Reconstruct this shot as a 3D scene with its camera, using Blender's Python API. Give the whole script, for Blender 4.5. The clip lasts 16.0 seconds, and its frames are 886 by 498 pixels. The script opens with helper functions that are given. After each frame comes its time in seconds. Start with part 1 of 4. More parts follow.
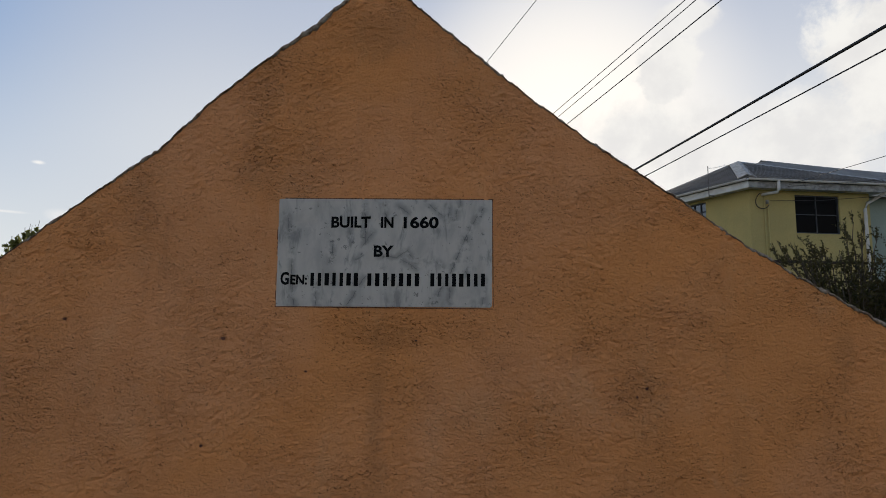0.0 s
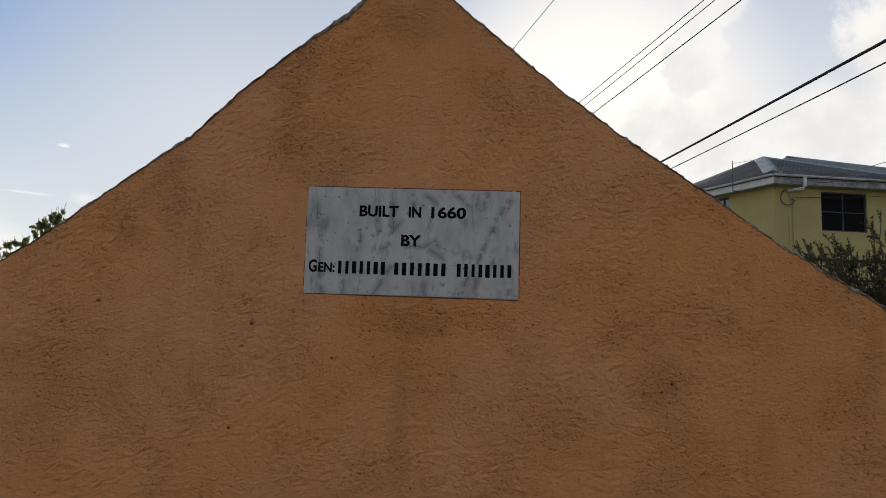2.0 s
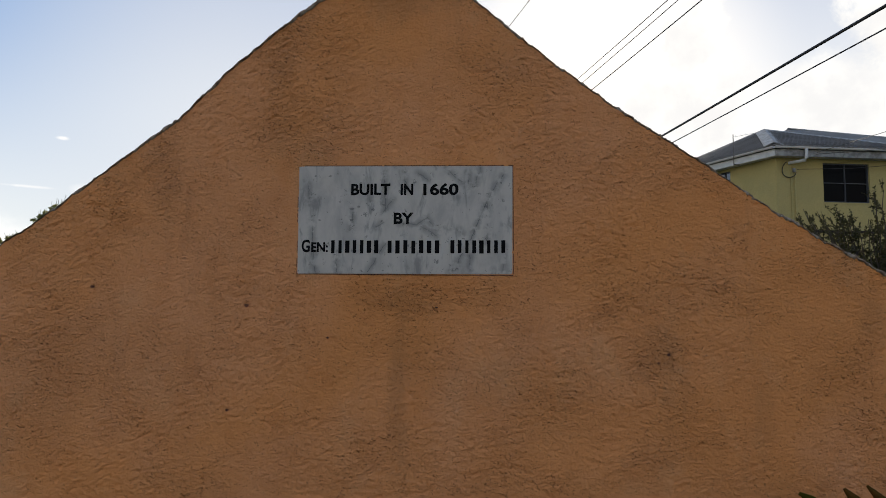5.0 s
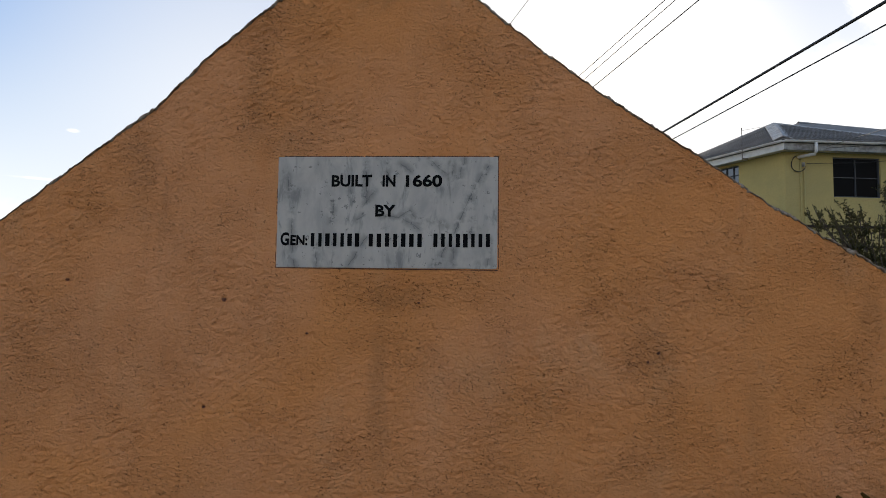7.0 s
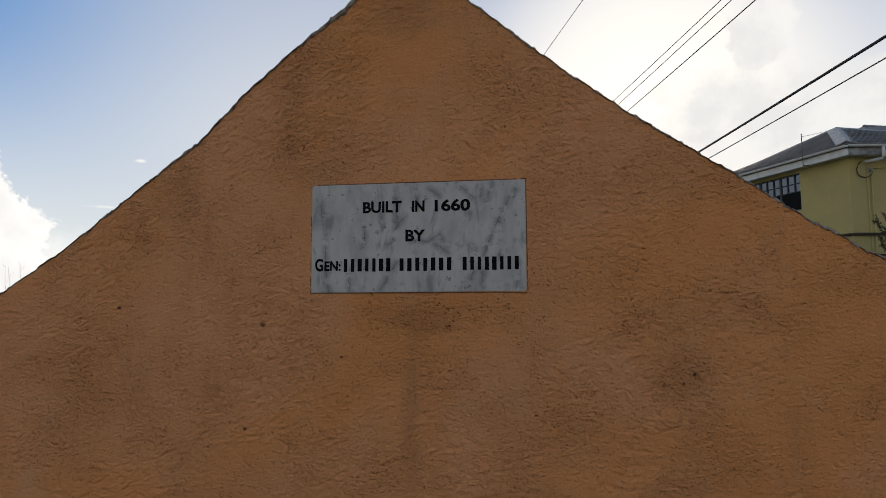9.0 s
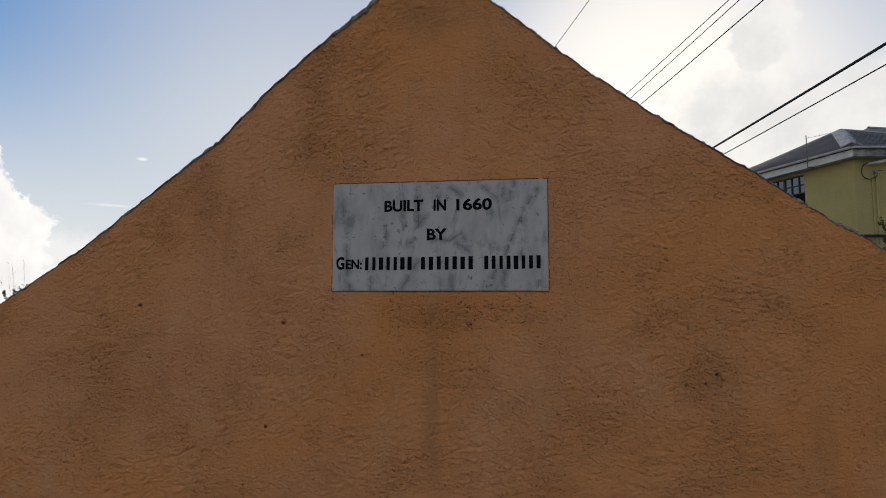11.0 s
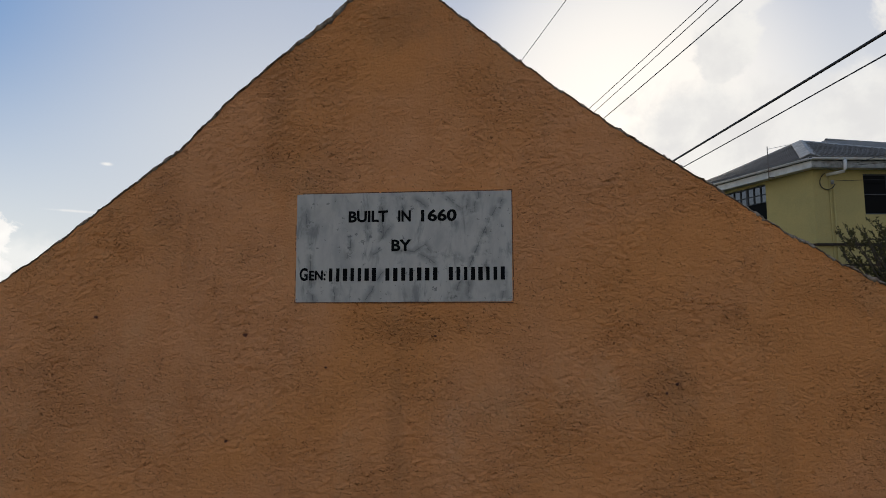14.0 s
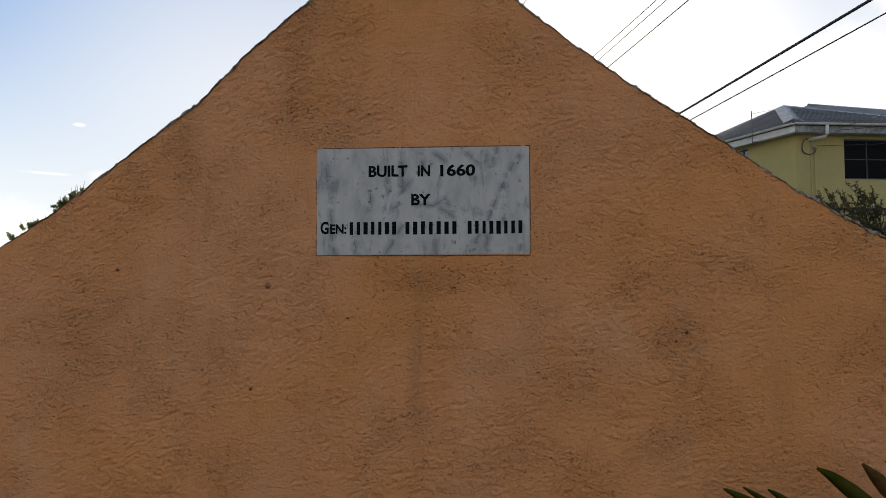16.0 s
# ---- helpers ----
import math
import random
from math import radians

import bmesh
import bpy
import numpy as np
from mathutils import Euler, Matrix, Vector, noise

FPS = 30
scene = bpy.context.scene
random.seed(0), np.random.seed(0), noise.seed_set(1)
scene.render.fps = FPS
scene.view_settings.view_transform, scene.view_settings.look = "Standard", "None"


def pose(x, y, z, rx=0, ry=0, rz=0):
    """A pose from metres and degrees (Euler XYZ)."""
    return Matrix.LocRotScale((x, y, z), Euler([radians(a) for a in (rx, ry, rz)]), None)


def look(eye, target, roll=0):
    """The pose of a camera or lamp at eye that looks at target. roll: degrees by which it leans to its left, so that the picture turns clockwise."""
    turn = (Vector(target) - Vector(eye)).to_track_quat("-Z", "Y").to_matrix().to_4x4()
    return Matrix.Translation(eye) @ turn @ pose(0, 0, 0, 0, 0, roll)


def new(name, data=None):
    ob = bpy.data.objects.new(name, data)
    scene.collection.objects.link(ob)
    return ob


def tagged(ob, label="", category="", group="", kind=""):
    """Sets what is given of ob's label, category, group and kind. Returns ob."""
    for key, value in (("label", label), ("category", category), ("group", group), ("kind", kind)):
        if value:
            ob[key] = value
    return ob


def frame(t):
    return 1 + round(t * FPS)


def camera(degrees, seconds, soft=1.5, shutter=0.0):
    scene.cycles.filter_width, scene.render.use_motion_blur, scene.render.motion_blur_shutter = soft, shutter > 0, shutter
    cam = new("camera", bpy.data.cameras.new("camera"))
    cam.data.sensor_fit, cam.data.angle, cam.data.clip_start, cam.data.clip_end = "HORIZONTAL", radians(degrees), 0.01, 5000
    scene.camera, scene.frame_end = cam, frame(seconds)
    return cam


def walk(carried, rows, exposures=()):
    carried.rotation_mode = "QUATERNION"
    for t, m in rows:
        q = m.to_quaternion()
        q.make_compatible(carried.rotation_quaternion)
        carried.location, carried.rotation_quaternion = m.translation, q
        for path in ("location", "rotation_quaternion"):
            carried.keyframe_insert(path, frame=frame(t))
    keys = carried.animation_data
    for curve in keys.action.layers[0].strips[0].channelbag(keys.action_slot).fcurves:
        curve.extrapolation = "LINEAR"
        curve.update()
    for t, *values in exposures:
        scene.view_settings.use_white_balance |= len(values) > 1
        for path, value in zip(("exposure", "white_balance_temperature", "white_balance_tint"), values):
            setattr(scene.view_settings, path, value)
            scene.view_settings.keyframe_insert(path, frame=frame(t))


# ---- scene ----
cam = camera(70.8, 16.0, soft=0.9)

PATH = [
    (0, (0.322, -2.635, 1.715), (0.267, -0.652, 1.966), 0.5),
    (0.5, (0.317, -2.647, 1.716), (0.259, -0.664, 1.976), 0.6),
    (1, (0.321, -2.65, 1.721), (0.258, -0.664, 1.957), 0.4),
    (1.5, (0.299, -2.649, 1.707), (0.202, -0.663, 1.925), 1.6),
    (2, (0.283, -2.648, 1.715), (0.172, -0.663, 1.933), 1.9),
    (2.5, (0.274, -2.636, 1.699), (0.175, -0.65, 1.908), 2.4),
    (3, (0.269, -2.625, 1.698), (0.161, -0.637, 1.889), 1.9),
    (3.5, (0.26, -2.639, 1.691), (0.089, -0.655, 1.88), 1.3),
    (4, (0.295, -2.634, 1.694), (0.169, -0.647, 1.881), 0.6),
    (6.5, (0.347, -2.591, 1.688), (0.231, -0.599, 1.819), 0.3),
    (7, (0.418, -2.536, 1.7), (0.275, -0.547, 1.842), 0.7),
    (7.5, (0.51, -2.523, 1.716), (0.247, -0.547, 1.882), 0.1),
    (8, (0.551, -2.546, 1.72), (0.229, -0.582, 1.912), -0.5),
    (10.5, (0.441, -2.567, 1.724), (0.148, -0.599, 1.921), 0.3),
    (11, (0.435, -2.577, 1.718), (0.12, -0.612, 1.914), 0.1),
    (11.5, (0.438, -2.579, 1.715), (0.133, -0.612, 1.911), 0.3),
    (12, (0.435, -2.575, 1.718), (0.143, -0.607, 1.92), 0.2),
    (12.5, (0.443, -2.564, 1.718), (0.149, -0.595, 1.912), -0.3),
    (13, (0.456, -2.553, 1.722), (0.177, -0.582, 1.923), -0.5),
    (13.5, (0.457, -2.557, 1.732), (0.192, -0.587, 1.945), -0.5),
    (14, (0.461, -2.568, 1.735), (0.238, -0.592, 1.954), -0.1),
    (14.5, (0.467, -2.601, 1.733), (0.275, -0.621, 1.943), -0.3),
    (15, (0.418, -2.609, 1.708), (0.254, -0.622, 1.863), -0.1),
    (15.5, (0.307, -2.628, 1.679), (0.088, -0.643, 1.783), 0.6),
    (16, (0.31, -2.648, 1.685), (0.145, -0.658, 1.79), -0.1),
]
EXPOSURE = [(0, -0.12), (1.5, -0.07), (3.5, 0.0), (4.2, 0.06), (6.3, 0.25), (7.0, 0.32), (8.2, 0.02), (10.5, -0.12), (13.0, -0.16), (14.5, -0.16), (15.2, -0.02), (16, 0.24)]
walk(cam, [(t, look(eye, target, roll)) for t, eye, target, roll in PATH], EXPOSURE)

# ---- world, sun and sky ----
SUN_EL, SUN_AZ = 18.0, 10.0          # degrees above the horizon, degrees right of +y
world = bpy.data.worlds.new("world")
scene.world = world
world.use_nodes = True


class Nodes:
    """Short-hand for building a node tree."""

    def __init__(self, tree):
        self.t = tree
        tree.nodes.clear()

    def add(self, kind):
        return self.t.nodes.new(kind)

    def wire(self, value, socket):
        if isinstance(value, (int, float, tuple)):
            socket.default_value = value
        else:
            self.t.links.new(value, socket)

    def math(self, op, a, b=0.0, c=0.0, clamp=False):
        n = self.add("ShaderNodeMath")
        n.operation, n.use_clamp = op, clamp
        for v, s in zip((a, b, c), n.inputs):
            self.wire(v, s)
        return n.outputs[0]

    def vec(self, op, a, b=(0, 0, 0)):
        n = self.add("ShaderNodeVectorMath")
        n.operation = op
        self.wire(a, n.inputs[0])
        self.wire(b, n.inputs[1])
        return n.outputs["Value"] if op in ("LENGTH", "DOT_PRODUCT") else n.outputs[0]

    def noise(self, vec, scale, detail=4.0, rough=0.55, distort=0.0):
        n = self.add("ShaderNodeTexNoise")
        self.wire(vec, n.inputs["Vector"])
        n.inputs["Scale"].default_value = scale
        n.inputs["Detail"].default_value = detail
        n.inputs["Roughness"].default_value = rough
        n.inputs["Distortion"].default_value = distort
        return n.outputs["Fac"]

    def span(self, value, a, b, c=0.0, d=1.0, smooth=True):
        n = self.add("ShaderNodeMapRange")
        n.interpolation_type = "SMOOTHSTEP" if smooth else "LINEAR"
        for v, s in zip((value, a, b, c, d), n.inputs):
            self.wire(v, s)
        return n.outputs[0]

    def mix(self, fac, a, b, blend="MIX"):
        n = self.add("ShaderNodeMix")
        n.data_type, n.blend_type = "RGBA", blend
        self.wire(fac, n.inputs["Factor"])
        self.wire((*a, 1) if isinstance(a, tuple) and len(a) == 3 else a, n.inputs["A"])
        self.wire((*b, 1) if isinstance(b, tuple) and len(b) == 3 else b, n.inputs["B"])
        return n.outputs["Result"]


w = Nodes(world.node_tree)
sky = w.add("ShaderNodeTexSky")
sky.sky_type, sky.sun_disc = "NISHITA", False
sky.sun_elevation, sky.sun_rotation = radians(SUN_EL), radians(SUN_AZ)
sky.air_density, sky.dust_density, sky.ozone_density = 1.0, 1.7, 1.2
way = w.vec("NORMALIZE", w.add("ShaderNodeTexCoord").outputs["Generated"])
puff = w.noise(way, 9.0, 9.0, 0.58, 0.3)
fine = w.noise(way, 30.0, 7.0, 0.62, 0.3)
rough_edge = w.math("ADD", w.math("MULTIPLY", w.math("SUBTRACT", puff, 0.5), 1.5),
                    w.math("MULTIPLY", w.math("SUBTRACT", fine, 0.5), 0.75))
# cumulus banks: direction, width, height, softness, density
CLOUDS = [
    ((0.575, 0.745, 0.34), 0.125, 0.19, 0.35, 1.0),
    ((0.47, 0.84, 0.255), 0.17, 0.10, 0.6, 0.9),
    ((0.28, 0.90, 0.27), 0.14, 0.10, 0.6, 0.95),
    ((0.30, 0.885, 0.37), 0.045, 0.05, 0.25, 0.9),
    ((0.316, 0.841, 0.4386), 0.04, 0.025, 0.4, 0.75),
    ((-0.76, 0.655, 0.085), 0.12, 0.168, 0.10, 1.0),
    ((-0.5646, 0.7969, 0.2149), 0.011, 0.004, 0.8, 0.9),
    ((-0.60, 0.785, 0.147), 0.040, 0.003, 0.9, 0.7),
    ((-0.545, 0.825, 0.148), 0.022, 0.011, 0.8, 0.5),
    ((-0.66, 0.74, 0.06), 0.15, 0.05, 0.6, 0.5),
]
cover = 0.0
for (cx, cy, cz), wide, high, soft, dense in CLOUDS:
    d = w.vec("SUBTRACT", way, (cx, cy, cz))
    sideways = w.vec("DOT_PRODUCT", d, (cy, -cx, 0))
    up = w.vec("DOT_PRODUCT", d, (0, 0, 1))
    r = w.math("SQRT", w.math("ADD", w.math("POWER", w.math("DIVIDE", sideways, wide), 2),
                              w.math("POWER", w.math("DIVIDE", up, high), 2)))
    edge = w.math("ADD", r, w.math("MULTIPLY", rough_edge, -1.0))
    near = w.math("GREATER_THAN", w.vec("DOT_PRODUCT", way, (cx, cy, cz)), 0.5)
    m = w.math("MULTIPLY", w.math("MULTIPLY", w.span(edge, 1.0, 1.0 - soft), dense), near)
    cover = m if isinstance(cover, float) else w.math("MAXIMUM", cover, m)
sunward = w.vec("DOT_PRODUCT", way, (math.sin(radians(SUN_AZ)) * math.cos(radians(SUN_EL)),
                                     math.cos(radians(SUN_AZ)) * math.cos(radians(SUN_EL)), math.sin(radians(SUN_EL))))
rise = w.vec("DOT_PRODUCT", way, (0, 0, 1))
ahead = w.vec("DOT_PRODUCT", way, (0, 1, 0))
# unseen broken cloud behind the camera, added to brighten and warm the wall
rear_fill = w.math("MULTIPLY", w.span(w.noise(w.vec("MULTIPLY", way, (1, 1, 1.7)), 2.6, 8.0, 0.58, 0.2), 0.44, 0.58),
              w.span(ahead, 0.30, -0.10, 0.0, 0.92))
cover = w.math("MAXIMUM", cover, rear_fill)
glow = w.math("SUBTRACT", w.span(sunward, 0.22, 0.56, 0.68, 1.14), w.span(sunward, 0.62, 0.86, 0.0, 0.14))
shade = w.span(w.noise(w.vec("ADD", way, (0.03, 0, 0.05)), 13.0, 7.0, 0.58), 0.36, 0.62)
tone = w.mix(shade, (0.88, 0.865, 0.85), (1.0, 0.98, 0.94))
# warmer tone for the added rear cloud, so its fill is less blue
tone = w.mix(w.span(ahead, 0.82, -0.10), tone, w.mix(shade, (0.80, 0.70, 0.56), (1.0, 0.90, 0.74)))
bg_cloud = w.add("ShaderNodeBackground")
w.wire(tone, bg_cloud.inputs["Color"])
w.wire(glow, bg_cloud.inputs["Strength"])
bg_sky = w.add("ShaderNodeBackground")
w.wire(sky.outputs[0], bg_sky.inputs["Color"])
bg_sky.inputs["Strength"].default_value = 0.05
# haze: deep blue far from the sun, white towards the horizon and round the sun
far_sky = w.mix(w.span(rise, 0.02, 0.43), (1.0, 1.03, 1.0), (0.105, 0.33, 0.74))
near_sky = w.mix(w.span(rise, 0.24, 0.54), (0.82, 0.855, 0.905), (0.52, 0.60, 0.77))
veil = w.mix(w.span(sunward, 0.52, 0.87), far_sky, near_sky)
veil = w.mix(w.span(sunward, 0.955, 0.998), veil, (1.06, 1.04, 1.01))
bg_veil = w.add("ShaderNodeBackground")
w.wire(veil, bg_veil.inputs["Color"])
hazy = w.add("ShaderNodeMixShader")
hazy.inputs[0].default_value = 0.84
w.wire(bg_sky.outputs[0], hazy.inputs[1])
w.wire(bg_veil.outputs[0], hazy.inputs[2])
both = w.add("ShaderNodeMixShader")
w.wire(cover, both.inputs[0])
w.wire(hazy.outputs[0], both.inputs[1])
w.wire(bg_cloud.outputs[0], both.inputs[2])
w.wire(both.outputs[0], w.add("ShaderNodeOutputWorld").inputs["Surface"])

sun = new("sun", bpy.data.lights.new("sun", "SUN"))
sun.data.energy, sun.data.angle, sun.data.color = 2.6, radians(0.6), (1.0, 0.86, 0.68)
sun.matrix_world = look((0, 0, 0), (-math.sin(radians(SUN_AZ)) * math.cos(radians(SUN_EL)),
                                    -math.cos(radians(SUN_AZ)) * math.cos(radians(SUN_EL)), -math.sin(radians(SUN_EL))))


# ---- materials ----
def material(name, base, second, rough=0.8, scale=3.0, fine_scale=40.0, bump=0.2, metal=0.0, depth=0.01, speckle=None, trans=0.0, spec=0.5):
    """Two tones mixed at a coarse and a fine scale, with relief."""
    mat = bpy.data.materials.new(name)
    mat.use_nodes = True
    n = Nodes(mat.node_tree)
    at = n.add("ShaderNodeTexCoord").outputs["Object"]
    coarse = n.noise(at, scale, 5.0, 0.6, 0.3)
    grain = n.noise(at, fine_scale, 5.0, 0.6)
    col = n.mix(n.span(coarse, 0.36, 0.64), base, second)
    col = n.mix(n.span(grain, 0.3, 0.7, 0.0, 0.35), col, n.mix(1.0, col, (0.62, 0.62, 0.62), "MULTIPLY"))
    if speckle:
        col = n.mix(n.span(n.noise(at, fine_scale * 0.45, 3.0, 0.7), 0.62, 0.72), col, speckle)
    p = n.add("ShaderNodeBsdfPrincipled")
    n.wire(col, p.inputs["Base Color"])
    n.wire(n.span(grain, 0.3, 0.7, max(rough - 0.08, 0.02), min(rough + 0.08, 1.0)), p.inputs["Roughness"])
    p.inputs["Metallic"].default_value = metal
    p.inputs["Specular IOR Level"].default_value = spec
    b = n.add("ShaderNodeBump")
    b.inputs["Strength"].default_value, b.inputs["Distance"].default_value = bump, depth
    n.wire(n.math("ADD", grain, n.math("MULTIPLY", coarse, 0.5)), b.inputs["Height"])
    n.wire(b.outputs[0], p.inputs["Normal"])
    out = n.add("ShaderNodeOutputMaterial")
    surface = p.outputs[0]
    if trans:
        tl = n.add("ShaderNodeBsdfTranslucent")
        n.wire(col, tl.inputs["Color"])
        mx = n.add("ShaderNodeMixShader")
        mx.inputs[0].default_value = trans
        n.wire(surface, mx.inputs[1])
        n.wire(tl.outputs[0], mx.inputs[2])
        surface = mx.outputs[0]
    n.wire(surface, out.inputs["Surface"])
    return mat


# places where the plaster is more torn: x, z, half width, half height, strength
TORN = [(-1.26, 2.08, 0.05, 0.10, 0.5), (1.04, 1.47, 0.16, 0.13, 0.6), (0.05, 1.70, 0.30, 0.08, 0.5), (0.50, 2.10, 0.10, 0.30, 0.25),
        (0.62, 1.30, 0.22, 0.20, 0.35), (-1.45, 1.60, 0.22, 0.16, 0.35), (-0.45, 2.42, 0.35, 0.18, 0.3), (0.45, 2.62, 0.25, 0.15, 0.35)]
# grime and run-off: x, z, half width, half height, depth
GRIME = [(-0.02, 1.28, 0.05, 0.40, 0.26), (0.06, 1.68, 0.14, 0.07, 0.16), (1.06, 1.47, 0.12, 0.10, 0.16), (1.46, 1.22, 0.07, 0.24, 0.18),
         (1.90, 1.62, 0.05, 0.14, 0.24), (-0.05, 3.02, 0.24, 0.14, 0.36), (-1.05, 2.20, 0.10, 0.30, 0.12), (-0.55, 2.55, 0.07, 0.34, 0.10)]


def stucco_material():
    """Orange masonry paint over torn, trowelled plaster, weathered."""
    mat = bpy.data.materials.new("orange_stucco")
    mat.use_nodes = True
    n = Nodes(mat.node_tree)
    at = n.add("ShaderNodeTexCoord").outputs["Object"]
    broad = n.noise(at, 0.9, 4.0, 0.55, 0.4)
    patch = n.noise(at, 7.0, 6.0, 0.65, 0.3)
    col = n.mix(n.span(broad, 0.38, 0.62), (0.76, 0.315, 0.112), (0.75, 0.335, 0.150))
    col = n.mix(n.span(patch, 0.35, 0.7, 0.0, 0.35), col, (0.66, 0.255, 0.085))
    # rain streaks, faded paint
    streak = n.noise(n.vec("MULTIPLY", at, (6.0, 1.0, 0.9)), 1.0, 6.0, 0.7, 0.3)
    col = n.mix(n.span(streak, 0.55, 0.78, 0.0, 0.24), col, (0.36, 0.165, 0.085))
    pale = n.noise(n.vec("MULTIPLY", at, (2.0, 1.0, 1.2)), 1.6, 5.0, 0.6, 0.3)
    col = n.mix(n.span(pale, 0.54, 0.72, 0.0, 0.4), col, (0.74, 0.385, 0.19))
    # where the float has torn the plaster, and where it stayed smooth
    torn = n.span(n.noise(n.vec("ADD", at, (3.7, 0, 1.9)), 2.6, 6.0, 0.66, 0.4), 0.40, 0.74, 0.0, 0.70)
    for x, z, wide, high, much in TORN:
        d = n.vec("MULTIPLY", n.vec("SUBTRACT", at, (x, 0.0, z)), (1.0 / wide, 0.0, 1.0 / high))
        r = n.math("ADD", n.vec("LENGTH", d), n.math("MULTIPLY", n.math("SUBTRACT", patch, 0.5), 1.6))
        torn = n.math("ADD", torn, n.span(r, 1.3, 0.2, 0.0, much), clamp=True)
    # short curved tears: stretches of the contours of a soft noise
    tears, scarps = 0.0, 0.0
    for tilt, scale, thin, keep_from, seed, weight in ((-0.22, 36.0, 0.038, 0.52, 0.0, 1.0), (0.35, 46.0, 0.042, 0.53, 7.3, 1.0), (-0.62, 31.0, 0.034, 0.54, 15.1, 1.0)):
        rot = n.add("ShaderNodeVectorRotate")
        rot.rotation_type = "Y_AXIS"
        n.wire(at, rot.inputs["Vector"])
        rot.inputs["Angle"].default_value = tilt
        here = n.vec("ADD", n.vec("MULTIPLY", rot.outputs[0], (0.74, 1.0, 1.30)), (seed, 0.0, seed * 0.6))
        field = n.noise(here, scale, 1.6, 0.5, 0.5)
        line = n.span(n.math("ABSOLUTE", n.math("SUBTRACT", field, 0.5)), thin, thin * 0.45)
        bits = n.noise(n.vec("ADD", here, (5.0, 0, 9.0)), scale * 2.5, 1.0, 0.5)
        gate = n.span(n.math("ADD", bits, n.math("MULTIPLY", torn, 0.085)), keep_from + 0.142, keep_from + 0.162)
        cut = n.math("MULTIPLY", n.math("MULTIPLY", line, gate), weight)
        step = n.math("MULTIPLY", n.span(field, 0.44, 0.56), n.math("MULTIPLY", gate, weight))
        tears = cut if isinstance(tears, float) else n.math("MAXIMUM", tears, cut)
        scarps = step if isinstance(scarps, float) else n.math("ADD", scarps, step)
    tears = n.math("MULTIPLY", tears, n.math("ADD", n.math("MULTIPLY", torn, 0.55), 0.45))
    speck = n.span(n.noise(n.vec("MULTIPLY", at, (0.8, 1.0, 1.4)), 84.0, 2.0, 0.55), 0.675, 0.71)
    speck = n.math("MULTIPLY", speck, n.math("MULTIPLY", torn, torn))
    dark = n.math("MAXIMUM", tears, speck)
    # dark colour in tears and specks: relief shade painted in, with some dirt
    col = n.mix(n.math("MULTIPLY", dark, 0.80), col, (0.12, 0.036, 0.010))
    for x, z, wide, high, deep in GRIME:
        d = n.vec("MULTIPLY", n.vec("SUBTRACT", at, (x, 0.0, z)), (1.0 / wide, 0.0, 1.0 / high))
        r = n.math("ADD", n.vec("LENGTH", d), n.math("MULTIPLY", n.math("SUBTRACT", patch, 0.5), 2.4))
        col = n.mix(n.span(r, 1.25, 0.1, 0.0, deep), col, (0.30, 0.14, 0.06))
    p = n.add("ShaderNodeBsdfPrincipled")
    n.wire(col, p.inputs["Base Color"])
    p.inputs["Roughness"].default_value = 0.85
    # no sheen in the painted dark, as if it were sheltered
    n.wire(n.span(dark, 0.0, 0.15, 0.06, 0.0), p.inputs["Specular IOR Level"])
    b = n.add("ShaderNodeBump")
    b.inputs["Strength"].default_value, b.inputs["Distance"].default_value = 1.0, 0.008
    raised = n.math("MULTIPLY", scarps, n.math("ADD", n.math("MULTIPLY", torn, 0.70), 0.40))
    grain = n.math("MULTIPLY", n.span(n.noise(at, 105.0, 4.0, 0.6), 0.35, 0.65), n.math("ADD", n.math("MULTIPLY", torn, 0.30), 0.20))
    lumps = n.math("MULTIPLY", n.noise(at, 24.0, 3.0, 0.6), 0.45)
    # the float's drag: low ragged scales all over, stronger where the plaster is torn
    scales = n.span(n.noise(n.vec("MULTIPLY", at, (0.78, 1.0, 1.25)), 46.0, 3.0, 0.58, 0.5), 0.43, 0.57)
    lumps = n.math("ADD", lumps, n.math("MULTIPLY", scales, n.math("ADD", n.math("MULTIPLY", torn, 0.55), 0.16)))
    high = n.math("ADD", n.math("ADD", raised, grain), lumps)
    n.wire(n.math("SUBTRACT", high, n.math("MULTIPLY", dark, 0.55)), b.inputs["Height"])
    n.wire(b.outputs[0], p.inputs["Normal"])
    n.wire(p.outputs[0], n.add("ShaderNodeOutputMaterial").inputs["Surface"])
    return mat


# veins of the tablet, two ends each, in hundredths of a metre from its middle
VEINS_LONG = [(-42, 15, -40, 0), (-40, 0, -38, -23), (43, 21, 35, 8), (35, 8, 28, -9), (28, -9, 20, -22), (35, 8, 35, -9), (-9, 21, -8, 4), (27, 20, 28, 11),
              (-29, -12, -28.5, -22), (-22, 4, -23, -4), (0, 21, 0.5, 13), (-8, -10, -15, -22)]
VEINS_SHORT = [(-3, -1, 5, -2), (5, -2, 10, 1), (10, 1, 13, -4), (13, -4, 21, -3), (21, -3, 25, -6), (7, -3, 14, -7), (18, 22, 26, 15), (32, 22, 30, 13),
               (-15, 9, -14, 6), (-5, 9, -9, 3), (-12, -3, -7, 0), (42, -11, 42, -22), (28, -9, 28, -21), (-40, -12, -38, -23), (6, 20, 10, 17)]


